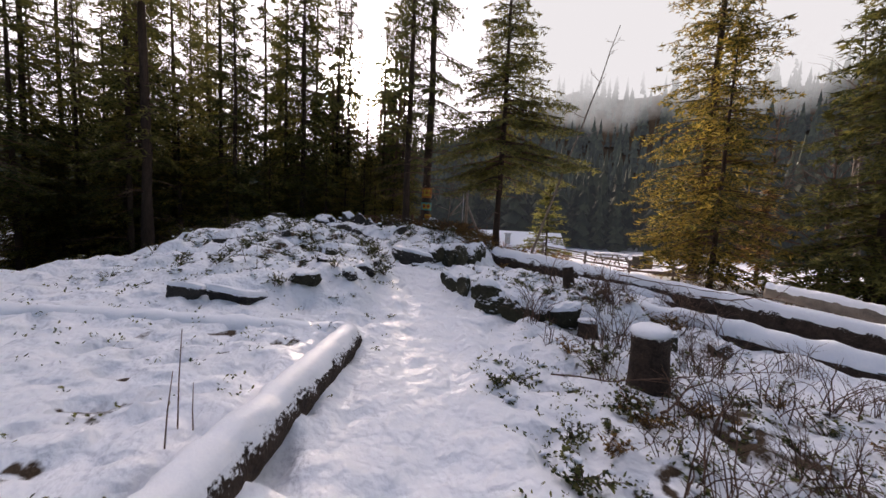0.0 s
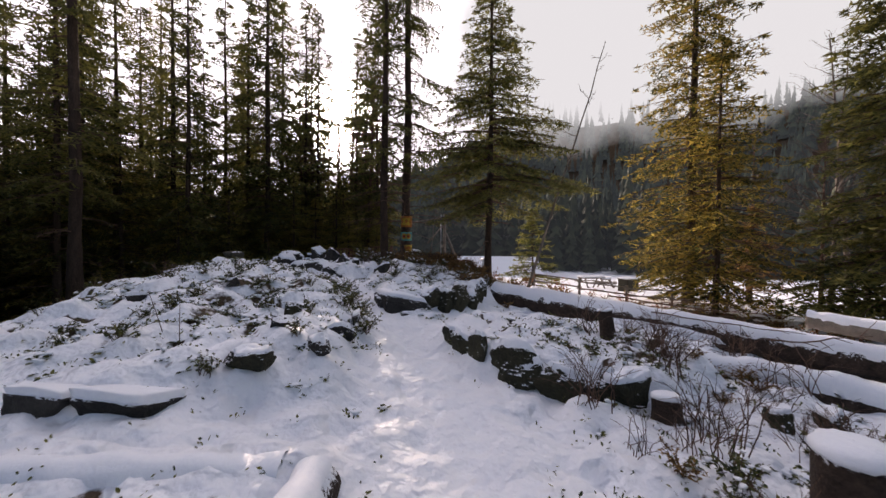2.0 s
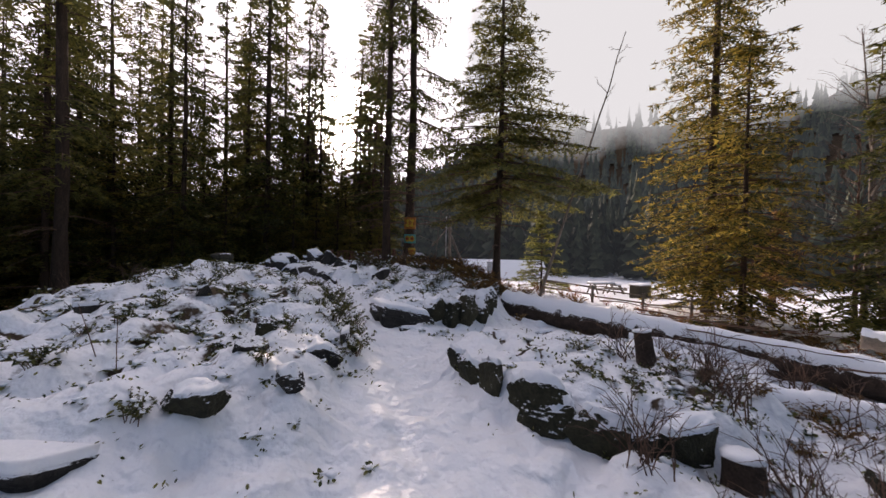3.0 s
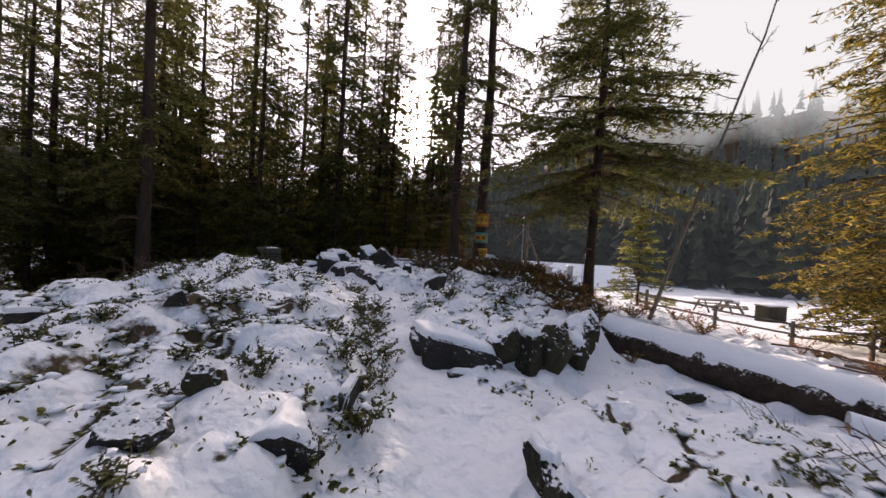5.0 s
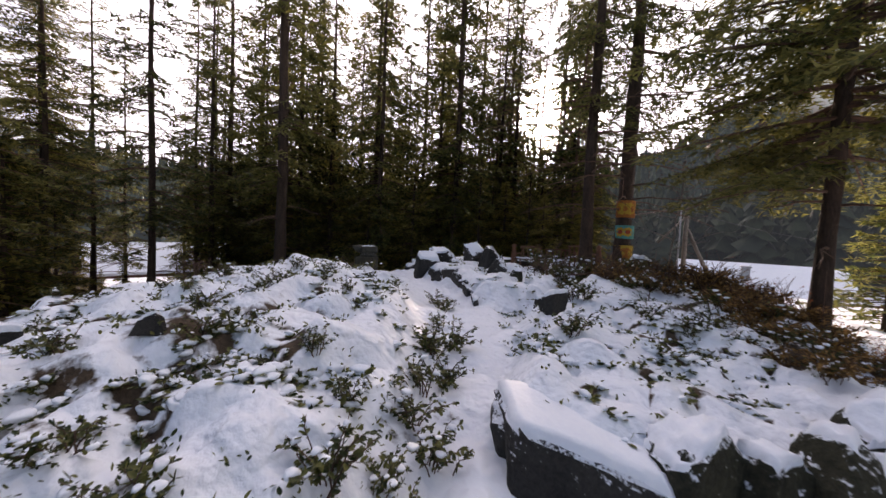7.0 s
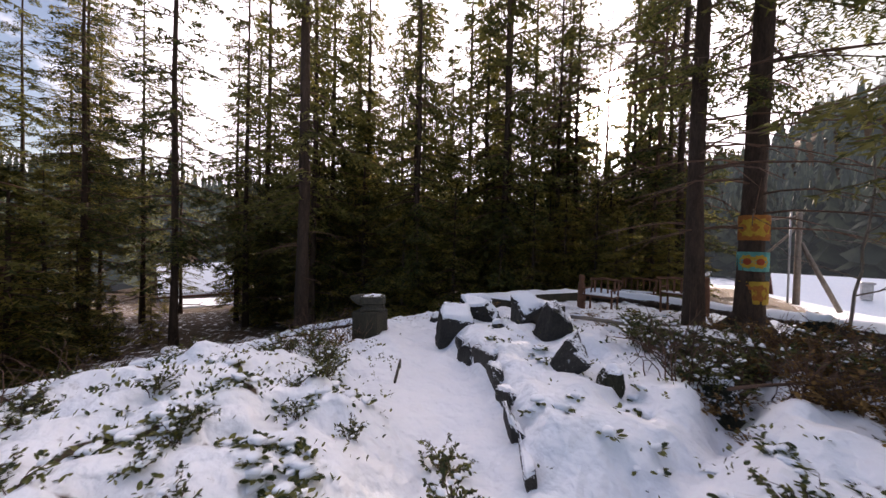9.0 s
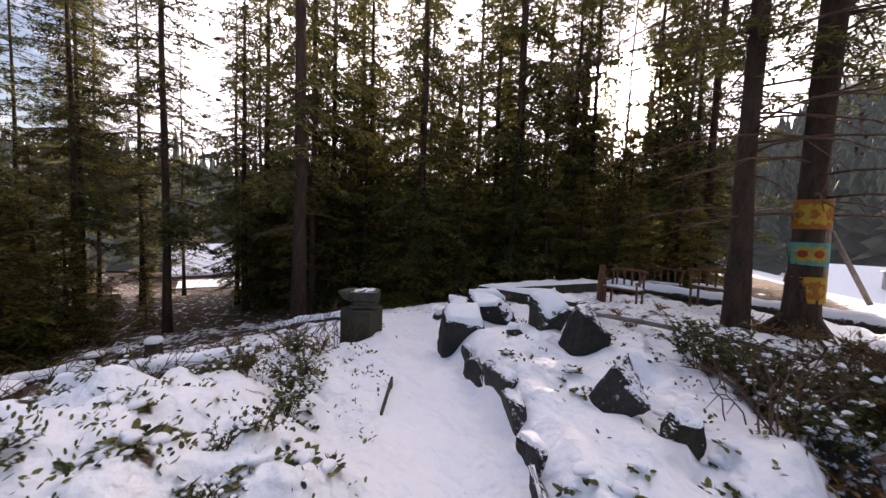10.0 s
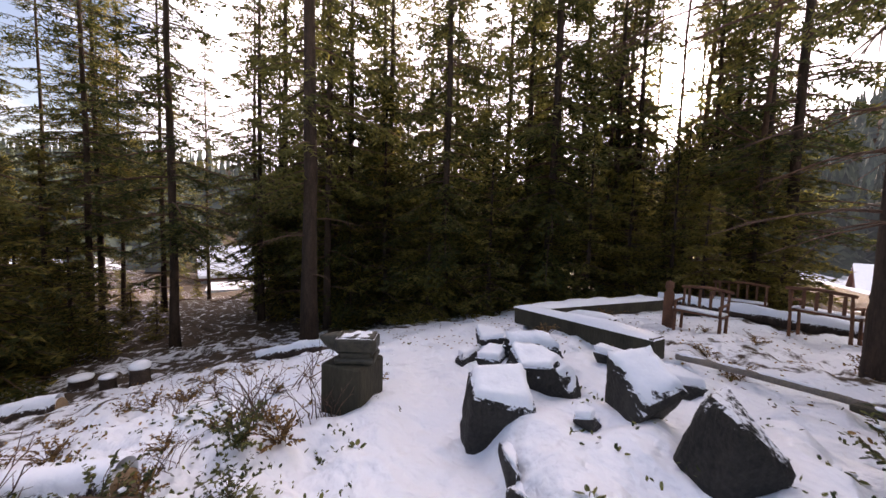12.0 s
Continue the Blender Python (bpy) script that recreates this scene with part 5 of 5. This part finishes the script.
# ---- bare trees ----
def bare_tree(name, label, x, y, height, seed, lean=(0, 0), r=0.09, mat=None, twigs=26, spread=0.35):
    rng = np.random.default_rng(seed)
    ob = thing(name, label, "tree", (x, y, ground(x, y) - 0.1))
    q = np.linspace(0, 1, 10)[:, None]
    p = np.array([lean[0], lean[1], height]) * q + np.cumsum(rng.normal(0, 0.035, (10, 3)), axis=0) * q
    part("trunk", make_mesh("trunk", *tube(p, np.linspace(r, 0.012, 10), 8), mat or PALE_TWIG), ob)
    for _ in range(twigs):
        s = rng.uniform(0.25, 0.97)
        a = np.array([np.interp(s, q[:, 0], p[:, i]) for i in range(3)])
        d = unit(np.array([*rng.normal(0, 1, 2), rng.uniform(0.1, 0.9)]))
        long = height * spread * (1.1 - s) * rng.uniform(0.5, 1.0) + 0.2
        t = np.linspace(0, 1, 5)[:, None]
        limb = a + d * long * t + np.array([0, 0, 1.0]) * 0.15 * long * t ** 2 + rng.normal(0, 0.03, (5, 3)) * t
        bough = part("limb", make_mesh("limb", *tube(limb, np.linspace(0.35 * r * (1.1 - s) + 0.006, 0.004, 5), 5), mat or PALE_TWIG), ob)
        for i in (1, 2, 2, 3, 3, 4):
            e = limb[i] + unit(d + rng.normal(0, 0.6, 3)) * long * rng.uniform(0.15, 0.4)
            part("twig", make_mesh("twig", *tube(np.stack([limb[i], (limb[i] + e) / 2 + rng.normal(0, 0.02, 3), e]), [0.006, 0.004, 0.002], 4), mat or PALE_TWIG), bough)
    return ob


bare_tree("bare_alder", "leafless pale alder with fine branches", 16.5, 15.2, 11, 501, (0.6, 0.2), 0.11, twigs=34)
bare_tree("bare_alder", "leafless pale alder with forked branches", 18.2, 15.8, 12, 502, (-1.2, 0.2), 0.12, twigs=34)
bare_tree("bare_alder", "leafless reddish alder beyond the olive firs", 16.0, 18.4, 9, 509, (0.3, 0.2), 0.10, TWIG, 40, 0.45)
bare_tree("bare_alder", "leafless reddish alder with a spreading crown", 14.6, 14.0, 7, 510, (0.2, 0.2), 0.08, TWIG, 38, 0.5)
bare_tree("bare_alder", "leafless alder behind the firs", 20.5, 17.0, 10, 503, (0.5, -0.2), 0.1, twigs=30)
bare_tree("dead_sapling", "thin leaning dead sapling with snow-dusted twigs", 2.94, 12.18, 7.8, 504, (2.7, 0.7), 0.045, GREY_WOOD, 9, 0.12)
bare_tree("dead_sapling", "thin forked leafless sapling beside the banded trunk", 0.15, 15.2, 2.6, 505, (0.2, 0.1), 0.022, GREY_WOOD, 7, 0.35)
bare_tree("bare_birch", "tall leafless tree in the glare above the wood", -5.2, 27.0, 15, 506, (0.8, 0.0), 0.13, TWIG, 30, 0.3)
bare_tree("bare_birch", "leafless tree with fine twigs against the glare", -5.5, 25.4, 14, 511, (0.2, 0.0), 0.10, TWIG, 40, 0.38)
bare_tree("bare_birch", "tall leafless tree with rising limbs", -7.4, 24.5, 14, 507, (-0.3, 0.0), 0.12, TWIG, 30, 0.3)
bare_tree("bare_birch", "leafless tree standing by the young conifers", -3.0, 21.5, 12, 508, (0.2, 0.0), 0.09, TWIG, 26, 0.25)

for k, (turn, long) in enumerate([(200, 0.9), (150, 0.7), (250, 0.6), (310, 0.7), (30, 0.6), (90, 0.6)]):
    d = np.array([math.cos(radians(turn)), math.sin(radians(turn)), 0])
    q = np.linspace(0, 1, 6)[:, None]
    p = d * (0.08 + long * q) + np.array([0, 0, 1.0]) * (0.42 * (1 - q) ** 2.2 - 0.10 * q)
    part("root", make_mesh("root", *tube(p, np.linspace(0.11, 0.03, 6), 8), BARK), banded)

# ---- painted bands on the thick trunk ----
for z, tall, ground_mat, flower, heart, label in [(0.55, 0.40, YELLOW, ORANGE, None, "painted yellow band with orange flowers"), (1.12, 0.34, TEAL, YELLOW, DEEP_RED, "painted teal band with a yellow and red sunflower"), (1.66, 0.44, ORANGE, YELLOW, None, "painted orange band with yellow flowers")]:
    r = 0.225 - 0.008 * z
    a = np.linspace(0, 2 * np.pi, 33)[:-1]
    ring = [np.stack([k * np.cos(a), k * np.sin(a), np.full(32, zz)], -1) for k, zz in ((r, z), (r + 0.012, z + 0.01), (r + 0.012, z + tall - 0.01), (r, z + tall))]
    f = [(i * 32 + k, i * 32 + (k + 1) % 32, (i + 1) * 32 + (k + 1) % 32, (i + 1) * 32 + k) for i in range(3) for k in range(32)]
    band = part("painted_band", make_mesh("painted_band", np.vstack(ring), f, ground_mat), banded, label)
    for turn in (-112, -66, 22, 158):
        for mat, k, lift in ((flower, 0.34, 0.016), (heart, 0.17, 0.020)):
            if mat is None:
                continue
            u = np.linspace(0, 2 * np.pi, 25)[:-1]
            rad = tall * k * (1 + (0.14 * np.cos(9 * u) if mat is flower else 0))
            ang, zc = radians(turn) + rad * np.cos(u) / r, z + tall / 2 + rad * np.sin(u)
            v = np.stack([(r + lift) * np.cos(ang), (r + lift) * np.sin(ang), zc], -1)
            v = np.vstack([v, [[(r + lift + 0.003) * math.cos(radians(turn)), (r + lift + 0.003) * math.sin(radians(turn)), z + tall / 2]]])
            part("flower", make_mesh("flower", v, [(i, (i + 1) % 24, 24) for i in range(24)], mat), band)


# ---- fire circle: timbers and benches ----
def beam(name, label, p0, p1, wide, tall, mat, snow=0.06, category="timber"):
    p0, p1 = np.array(p0, float), np.array(p1, float)
    d = p1 - p0
    long, turn = np.hypot(d[0], d[1]), math.degrees(math.atan2(d[1], d[0]))
    ob = thing(name, label, category, tuple(p0), rot=(0, -math.degrees(math.atan2(d[2], long)), turn))
    part("timber", make_mesh("timber", *box(long / 2, 0, 0, long, wide, tall, 0, 0.012), mat, flat=True), ob)
    if snow:
        n = max(8, int(long / 0.07))
        xs, ys = np.linspace(-0.02, long + 0.02, n), np.linspace(-0.5, 0.5, 7) * (wide + 0.03)
        X, Y = np.meshgrid(xs, ys)
        edge = np.maximum(np.abs(Y) / (wide / 2 + 0.015), np.abs(X - long / 2) / (long / 2 + 0.02) * 0.999)
        Z = tall / 2 - 0.004 + snow * np.clip(1 - edge ** 5, 0, 1) * (0.8 + 0.7 * fbm(X + p0[0] * 3, Y + p0[1], 0.3, 2, 4)) - 0.012 * (edge > 0.97)
        ids = np.arange(X.size).reshape(X.shape)
        q = np.stack([ids[:-1, :-1], ids[:-1, 1:], ids[1:, 1:], ids[1:, :-1]], -1).reshape(-1, 4)
        part("snow_cover", make_mesh("snow_cover", np.stack([X, Y, Z], -1).reshape(-1, 3), q, SNOW), ob, "white snow along the top")
    return ob


beam("border_timber", "heavy dark timber edging a plot, snow on top", (-5.65, 15.0, 0.70), (-3.45, 14.35, 0.80), 0.26, 0.28, BLOCK, 0.07)
beam("border_timber", "heavy timber edging a plot under thick snow", (-5.60, 15.15, 0.68), (-4.3, 18.4, 0.62), 0.30, 0.24, BLOCK, 0.09)
beam("border_timber", "short dark timber lying inside the plot", (-5.0, 15.6, 0.70), (-4.3, 15.5, 0.72), 0.2, 0.16, BLOCK, 0.05)
snowy_log("boundary_pole", "thin peeled pole lying on leaf litter", (-3.3, 14.4, 0.76), (-1.3, 13.9, 0.80), 0.035, 0.03, 21, 0.015, 0.6, GREY_WOOD, "pole")
snowy_log("boundary_log", "long snowed log behind the benches", (-4.4, 18.9, 0.60), (2.5, 18.6, 0.35), 0.13, 0.15, 22, 0.08, 0.1)
beam("old_plank", "dark half-rotten plank with thin snow", (-2.0, 14.0, 0.80), (-0.95, 13.5, 0.88), 0.14, 0.06, BLOCK, 0)
beam("edge_board", "thin board edging the path in the snow", (-3.42, 10.16, 0.78), (-3.72, 10.54, 0.81), 0.018, 0.10, BLOCK, 0)
snowy_log("fallen_log", "short snow-covered log among shrubs", on_ground(-4.75, 9.85, 0.04), on_ground(-5.75, 8.95, 0.06), 0.09, 0.10, 23, 0.05, 0.1)


def bench(label, x, y, turn, long=1.0, post=True):
    ob = thing("rustic_bench", label, "bench", (x, y, ground(x, y)), "benches round the fire place", (0, 0, turn), 0.85)
    for sx in (0.06, long - 0.06):
        for sy in (-0.16, 0.16):
            part("leg", make_mesh("leg", *tube([(sx, sy, -0.1), (sx + 0.01, sy, 0.42)], [0.03, 0.026], 8), RED_WOOD), ob)
        part("arm", make_mesh("arm", *tube([(sx, -0.2, 0.60), (sx, 0.24, 0.62)], [0.026, 0.024], 8), RED_WOOD), ob)
        part("arm_post", make_mesh("arm_post", *tube([(sx, -0.16, 0.40), (sx, -0.16, 0.61)], [0.024, 0.022], 8), RED_WOOD), ob)
        part("back_post", make_mesh("back_post", *tube([(sx, 0.19, 0.38), (sx, 0.26, 0.86)], [0.026, 0.022], 8), RED_WOOD), ob)
    for sy in (-0.15, -0.03, 0.09):
        seat = part("seat_slat", make_mesh("seat_slat", *box(long / 2, sy, 0.43, long, 0.09, 0.035, 0, 0.008), RED_WOOD, flat=True), ob)
    for k in range(int(long / 0.18)):
        part("back_slat", make_mesh("back_slat", *box(0.15 + k * 0.18, 0.235, 0.66, 0.05, 0.025, 0.34, 0, 0.006), RED_WOOD, flat=True), ob)
    part("top_rail", make_mesh("top_rail", *tube([(0, 0.26, 0.84), (long / 2, 0.27, 0.88), (long, 0.26, 0.84)], 0.03, 8), RED_WOOD), ob)
    part("snow_cover", make_mesh("snow_cover", *box(long / 2, -0.03, 0.465, long * 0.96, 0.27, 0.035, 0, 0.014), SNOW), ob, "thin snow on the seat")
    if post:
        part("carved_post", make_mesh("carved_post", *tube([(-0.12, 0, -0.1), (-0.12, 0, 0.55), (-0.12, 0, 0.70), (-0.12, 0, 0.76), (-0.12, 0, 0.84), (-0.12, 0, 0.93), (-0.12, 0, 0.95)], [0.10, 0.095, 0.09, 0.055, 0.085, 0.07, 0.02], 12), RED_WOOD), ob, "thick post with a rounded carved top")
    return ob


bench("red-brown wooden bench with a round-topped post", -3.72, 16.75, -12, 0.85)
bench("red-brown wooden bench standing in leaf litter", -1.55, 17.5, 155, 0.95)
bench("dark wooden bench at the back of the circle", -3.5, 19.3, 0, 1.1, False)

# ---- poles and wires ----
px_, py_ = 2.2, 35.5
gz_ = ground(px_, py_)
poles = thing("pole_frame", "tall wooden pole with a leaning brace and rails", "pole", (px_, py_, gz_))
part("pole", make_mesh("pole", *tube([(0, 0, -0.2), (0, 0, 5.2)], [0.16, 0.13], 10), GREY_WOOD), poles)
part("steel_post", make_mesh("steel_post", *tube([(-0.35, -0.1, -0.2), (-0.35, -0.1, 5.1)], [0.05, 0.05], 8), METAL), poles)
part("brace", make_mesh("brace", *tube([(1.7, 0.1, -0.2), (0.1, 0, 3.4)], [0.12, 0.11], 8), GREY_WOOD), poles)
part("rail", make_mesh("rail", *tube([(-3.2, -0.2, 4.3), (0.1, 0, 4.9)], [0.05, 0.05], 8), GREY_WOOD), poles)
part("strut", make_mesh("strut", *tube([(-1.6, -0.1, 2.4), (-0.1, 0, 4.2)], [0.06, 0.06], 8), GREY_WOOD), poles)
for k, (p0, p1) in enumerate([((px_, py_, gz_ + 4.6), (26, 66, 3.0)), ((px_, py_, gz_ + 4.9), (-12.0, 36.0, 3.4))]):
    q = np.linspace(0, 1, 14)[:, None]
    p = np.array(p0) * (1 - q) + np.array(p1) * q - np.array([0, 0, 1.0]) * 1.1 * np.sin(q * np.pi)
    tagged(new("overhead_wire", make_mesh("overhead_wire", *tube(p, 0.02, 5), RUBBER)), "thin dark wire hanging from the pole", "wire")


# ---- buildings ----
def house(label, x, y, z, turn, long, deep, wall_h, rise, wall_mat, windows, vent=False, over=0.5):
    ob = thing("house", label, "house", (x, y, z), rot=(0, 0, turn))
    part("wall", make_mesh("wall", *box(0, 0, wall_h / 2 - 1.5, long, deep, wall_h + 3.0, 0, 0.03), wall_mat, flat=True), ob)
    L, D, t = long / 2 + over, deep / 2 + over, 0.25
    e = wall_h - rise * over / (deep / 2)
    prof = [(-D, e), (0, wall_h + rise), (D, e), (D, e - t), (0, wall_h + rise - t), (-D, e - t)]
    v = [(sx * L, py, pz) for sx in (-1, 1) for py, pz in prof]
    f = [(0, 1, 7, 6), (1, 2, 8, 7), (2, 3, 9, 8), (3, 4, 10, 9), (4, 5, 11, 10), (5, 0, 6, 11), (0, 5, 4, 1), (1, 4, 3, 2), (6, 7, 10, 11), (7, 8, 9, 10)]
    roof = part("roof", make_mesh("roof", v, f, BROWN_SIDING, flat=True), ob)
    sv = [(sx * (L - 0.05), py * 0.99, pz + 0.03 + dz) for sx in (-1, 1) for (py, pz), dz in zip(prof[:3] + prof[2::-1], (0, 0, 0, 0.35, 0.4, 0.35))]
    sfc = [(3, 4, 10, 9), (4, 5, 11, 10), (0, 6, 11, 5), (2, 3, 9, 8), (0, 5, 4, 1), (1, 4, 3, 2), (6, 7, 10, 11), (7, 8, 9, 10)]
    part("roof_snow", make_mesh("roof_snow", sv, sfc, SNOW, flat=True), roof, "unbroken white snow on the roof")
    gable = [(sx * long / 2 * 0.998, py, pz) for sx in (-1, 1) for py, pz in ((-deep / 2, wall_h - 0.05), (0, wall_h + rise - 0.28), (deep / 2, wall_h - 0.05))]
    for side in (gable[:3], gable[:2:-1]):
        part("gable", make_mesh("gable", side, [(0, 1, 2)], wall_mat, flat=True), ob)
    for wx, wz, ww, wh in windows:
        win = part("window", make_mesh("window", *box(wx, -deep / 2 - 0.02, wz, ww, 0.08, wh, 0, 0.01), SIDING, flat=True), ob, "white-framed window")
        for sx in (-0.25, 0.25):
            part("pane", make_mesh("pane", *box(wx + sx * ww, -deep / 2 - 0.07, wz, ww * 0.42, 0.03, wh * 0.84, 0, 0.005), GLASS_DARK, flat=True), win)
    if vent:
        part("roof_vent", make_mesh("roof_vent", *merge(box(-1.8, -deep * 0.28, wall_h + rise * 0.75, 1.0, 0.9, 2.0, 0, 0.1), box(-1.8, -deep * 0.28, wall_h + rise * 0.75 + 1.1, 1.3, 1.2, 0.25, 0, 0.05)), METAL, flat=True), ob, "grey roof ventilator")
    return ob


house("long low building with a broad snow-covered roof", 15.5, 80.0, -9.0, 0, 20, 13, 2.6, 4.6, BROWN_SIDING, [(-6, 1.2, 2.2, 1.2), (-1, 1.2, 2.2, 1.2), (4, 1.2, 2.2, 1.2)], True)
house("white house with a snowy roof beyond the wood", -61, 29.5, -9.5, 78, 11, 8, 4.0, 3.2, SIDING, [(-3, 2.2, 1.4, 1.2), (0, 2.2, 1.4, 1.2), (3, 2.2, 1.4, 1.2)])
house("second house with a broad snowy roof among trees", -54, 40.0, -9.0, 60, 12, 9, 3.4, 4.2, SIDING, [(-3, 2.0, 1.4, 1.2), (2, 2.0, 1.4, 1.2)])
house("low red-brown shed with a snowed flat roof", -43.5, 25.6, -7.3, 68, 10, 4, 2.0, 0.35, BROWN_SIDING, [(-2.5, 1.1, 1.2, 0.7), (2.0, 1.1, 1.2, 0.7)], over=0.3)


def picnic_table(label, x, y, turn, scale=1.0):
    ob = thing("picnic_table", label, "table", (x, y, ground(x, y)), "tables on the meadow", (0, 0, turn), scale)
    part("tabletop", make_mesh("tabletop", *box(0, 0, 0.75, 1.9, 0.8, 0.06, 0, 0.01), GREY_WOOD, flat=True), ob)
    part("snow_cover", make_mesh("snow_cover", *box(0, 0, 0.83, 1.86, 0.76, 0.10, 0, 0.03), SNOW), ob, "thick white snow on top")
    for sy in (-0.7, 0.7):
        part("seat", make_mesh("seat", *box(0, sy, 0.45, 1.9, 0.28, 0.05, 0, 0.01), GREY_WOOD, flat=True), ob)
    for sx in (-0.7, 0.7):
        part("leg", make_mesh("leg", *merge(tube([(sx, -0.7, -0.1), (sx, -0.2, 0.75)], 0.05, 6), tube([(sx, 0.7, -0.1), (sx, 0.2, 0.75)], 0.05, 6), tube([(sx, -0.75, 0.42), (sx, 0.75, 0.42)], 0.045, 6)), GREY_WOOD), ob)


picnic_table("snowed-over wooden picnic table on the meadow", 13.0, 28.5, 10)
picnic_table("snowed-over wooden picnic table near the firs", 15.5, 31.0, 60)
cart = thing("storage_crate", "dark boxy crate with snow on its lid", "crate", (14.2, 25.6, ground(14.2, 25.6)), rot=(0, 0, 20), scale=0.75)
part("body", make_mesh("body", *box(0, 0, 0.5, 1.5, 1.0, 1.1, 0, 0.02), BLOCK, flat=True), cart)
part("lid", make_mesh("lid", *box(0, 0, 1.08, 1.6, 1.1, 0.06, 0, 0.01), GREY_WOOD, flat=True), cart)
part("snow_cover", make_mesh("snow_cover", *box(0, 0, 1.15, 1.55, 1.05, 0.10, 0, 0.03), SNOW), cart, "white snow on the lid")
# rail fence along the meadow
fence = thing("rail_fence", "low grey rail fence at the meadow's edge", "fence", (0, 0, 0))
fx = [(4.6, 16.6), (6.4, 16.2), (8.2, 15.8), (10.0, 15.6), (12.0, 15.2)]
for x, y in fx:
    z = ground(x, y)
    part("post", make_mesh("post", *tube([(x, y, z - 0.2), (x, y, z + 0.72)], [0.055, 0.05], 8), GREY_WOOD), fence)
for (x0, y0), (x1, y1) in zip(fx, fx[1:]):
    for up in (0.30, 0.58):
        part("rail", make_mesh("rail", *tube([(x0 - 0.1, y0, ground(x0, y0) + up), (x1 + 0.1, y1, ground(x1, y1) + up + 0.04)], 0.032, 6), GREY_WOOD), fence)

# ---- cloud lying on the mountain ----
# half-clear sheets; the mist's daylit brightness is their own emission
MIST = bpy.data.materials.new("glowing_mountain_cloud")
MIST.use_nodes = True
mn, ml = MIST.node_tree.nodes, MIST.node_tree.links
mn.remove(mn["Principled BSDF"])
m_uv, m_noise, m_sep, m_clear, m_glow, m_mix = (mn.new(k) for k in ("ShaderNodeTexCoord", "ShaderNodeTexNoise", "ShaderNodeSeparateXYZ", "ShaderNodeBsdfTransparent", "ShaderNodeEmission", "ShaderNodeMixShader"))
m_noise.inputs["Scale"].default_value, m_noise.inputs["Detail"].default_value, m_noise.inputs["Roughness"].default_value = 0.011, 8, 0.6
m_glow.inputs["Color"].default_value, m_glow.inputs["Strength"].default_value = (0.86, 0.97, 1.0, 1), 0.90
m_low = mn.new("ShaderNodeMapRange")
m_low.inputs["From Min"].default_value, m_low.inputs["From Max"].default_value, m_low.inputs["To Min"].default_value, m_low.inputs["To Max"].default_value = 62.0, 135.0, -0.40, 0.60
m_add = mn.new("ShaderNodeMath")
m_add.operation = "ADD"
m_ramp = mn.new("ShaderNodeMapRange")
m_ramp.inputs["From Min"].default_value, m_ramp.inputs["From Max"].default_value = 0.34, 0.95
ml.new(m_uv.outputs["Object"], m_noise.inputs["Vector"])
ml.new(m_uv.outputs["Object"], m_sep.inputs[0])
ml.new(m_sep.outputs["Z"], m_low.inputs["Value"])
m_high, m_west = mn.new("ShaderNodeMapRange"), mn.new("ShaderNodeMapRange")
m_high.inputs["From Min"].default_value, m_high.inputs["From Max"].default_value, m_high.inputs["To Min"].default_value, m_high.inputs["To Max"].default_value = 500.0, 900.0, 0.0, -0.9
m_west.inputs["From Min"].default_value, m_west.inputs["From Max"].default_value, m_west.inputs["To Min"].default_value, m_west.inputs["To Max"].default_value = 10.0, 80.0, -0.9, 0.0
m_fade, m_shape = mn.new("ShaderNodeMath"), mn.new("ShaderNodeMath")
m_fade.operation = m_shape.operation = "ADD"
ml.new(m_sep.outputs["Z"], m_high.inputs["Value"])
ml.new(m_sep.outputs["X"], m_west.inputs["Value"])
ml.new(m_high.outputs["Result"], m_fade.inputs[0])
ml.new(m_west.outputs["Result"], m_fade.inputs[1])
ml.new(m_noise.outputs["Fac"], m_shape.inputs[0])
ml.new(m_fade.outputs[0], m_shape.inputs[1])
ml.new(m_shape.outputs[0], m_add.inputs[0])
ml.new(m_low.outputs["Result"], m_add.inputs[1])
ml.new(m_add.outputs[0], m_ramp.inputs["Value"])
ml.new(m_ramp.outputs["Result"], m_mix.inputs[0])
ml.new(m_clear.outputs[0], m_mix.inputs[1])
ml.new(m_glow.outputs[0], m_mix.inputs[2])
ml.new(m_mix.outputs[0], mn["Material Output"].inputs["Surface"])
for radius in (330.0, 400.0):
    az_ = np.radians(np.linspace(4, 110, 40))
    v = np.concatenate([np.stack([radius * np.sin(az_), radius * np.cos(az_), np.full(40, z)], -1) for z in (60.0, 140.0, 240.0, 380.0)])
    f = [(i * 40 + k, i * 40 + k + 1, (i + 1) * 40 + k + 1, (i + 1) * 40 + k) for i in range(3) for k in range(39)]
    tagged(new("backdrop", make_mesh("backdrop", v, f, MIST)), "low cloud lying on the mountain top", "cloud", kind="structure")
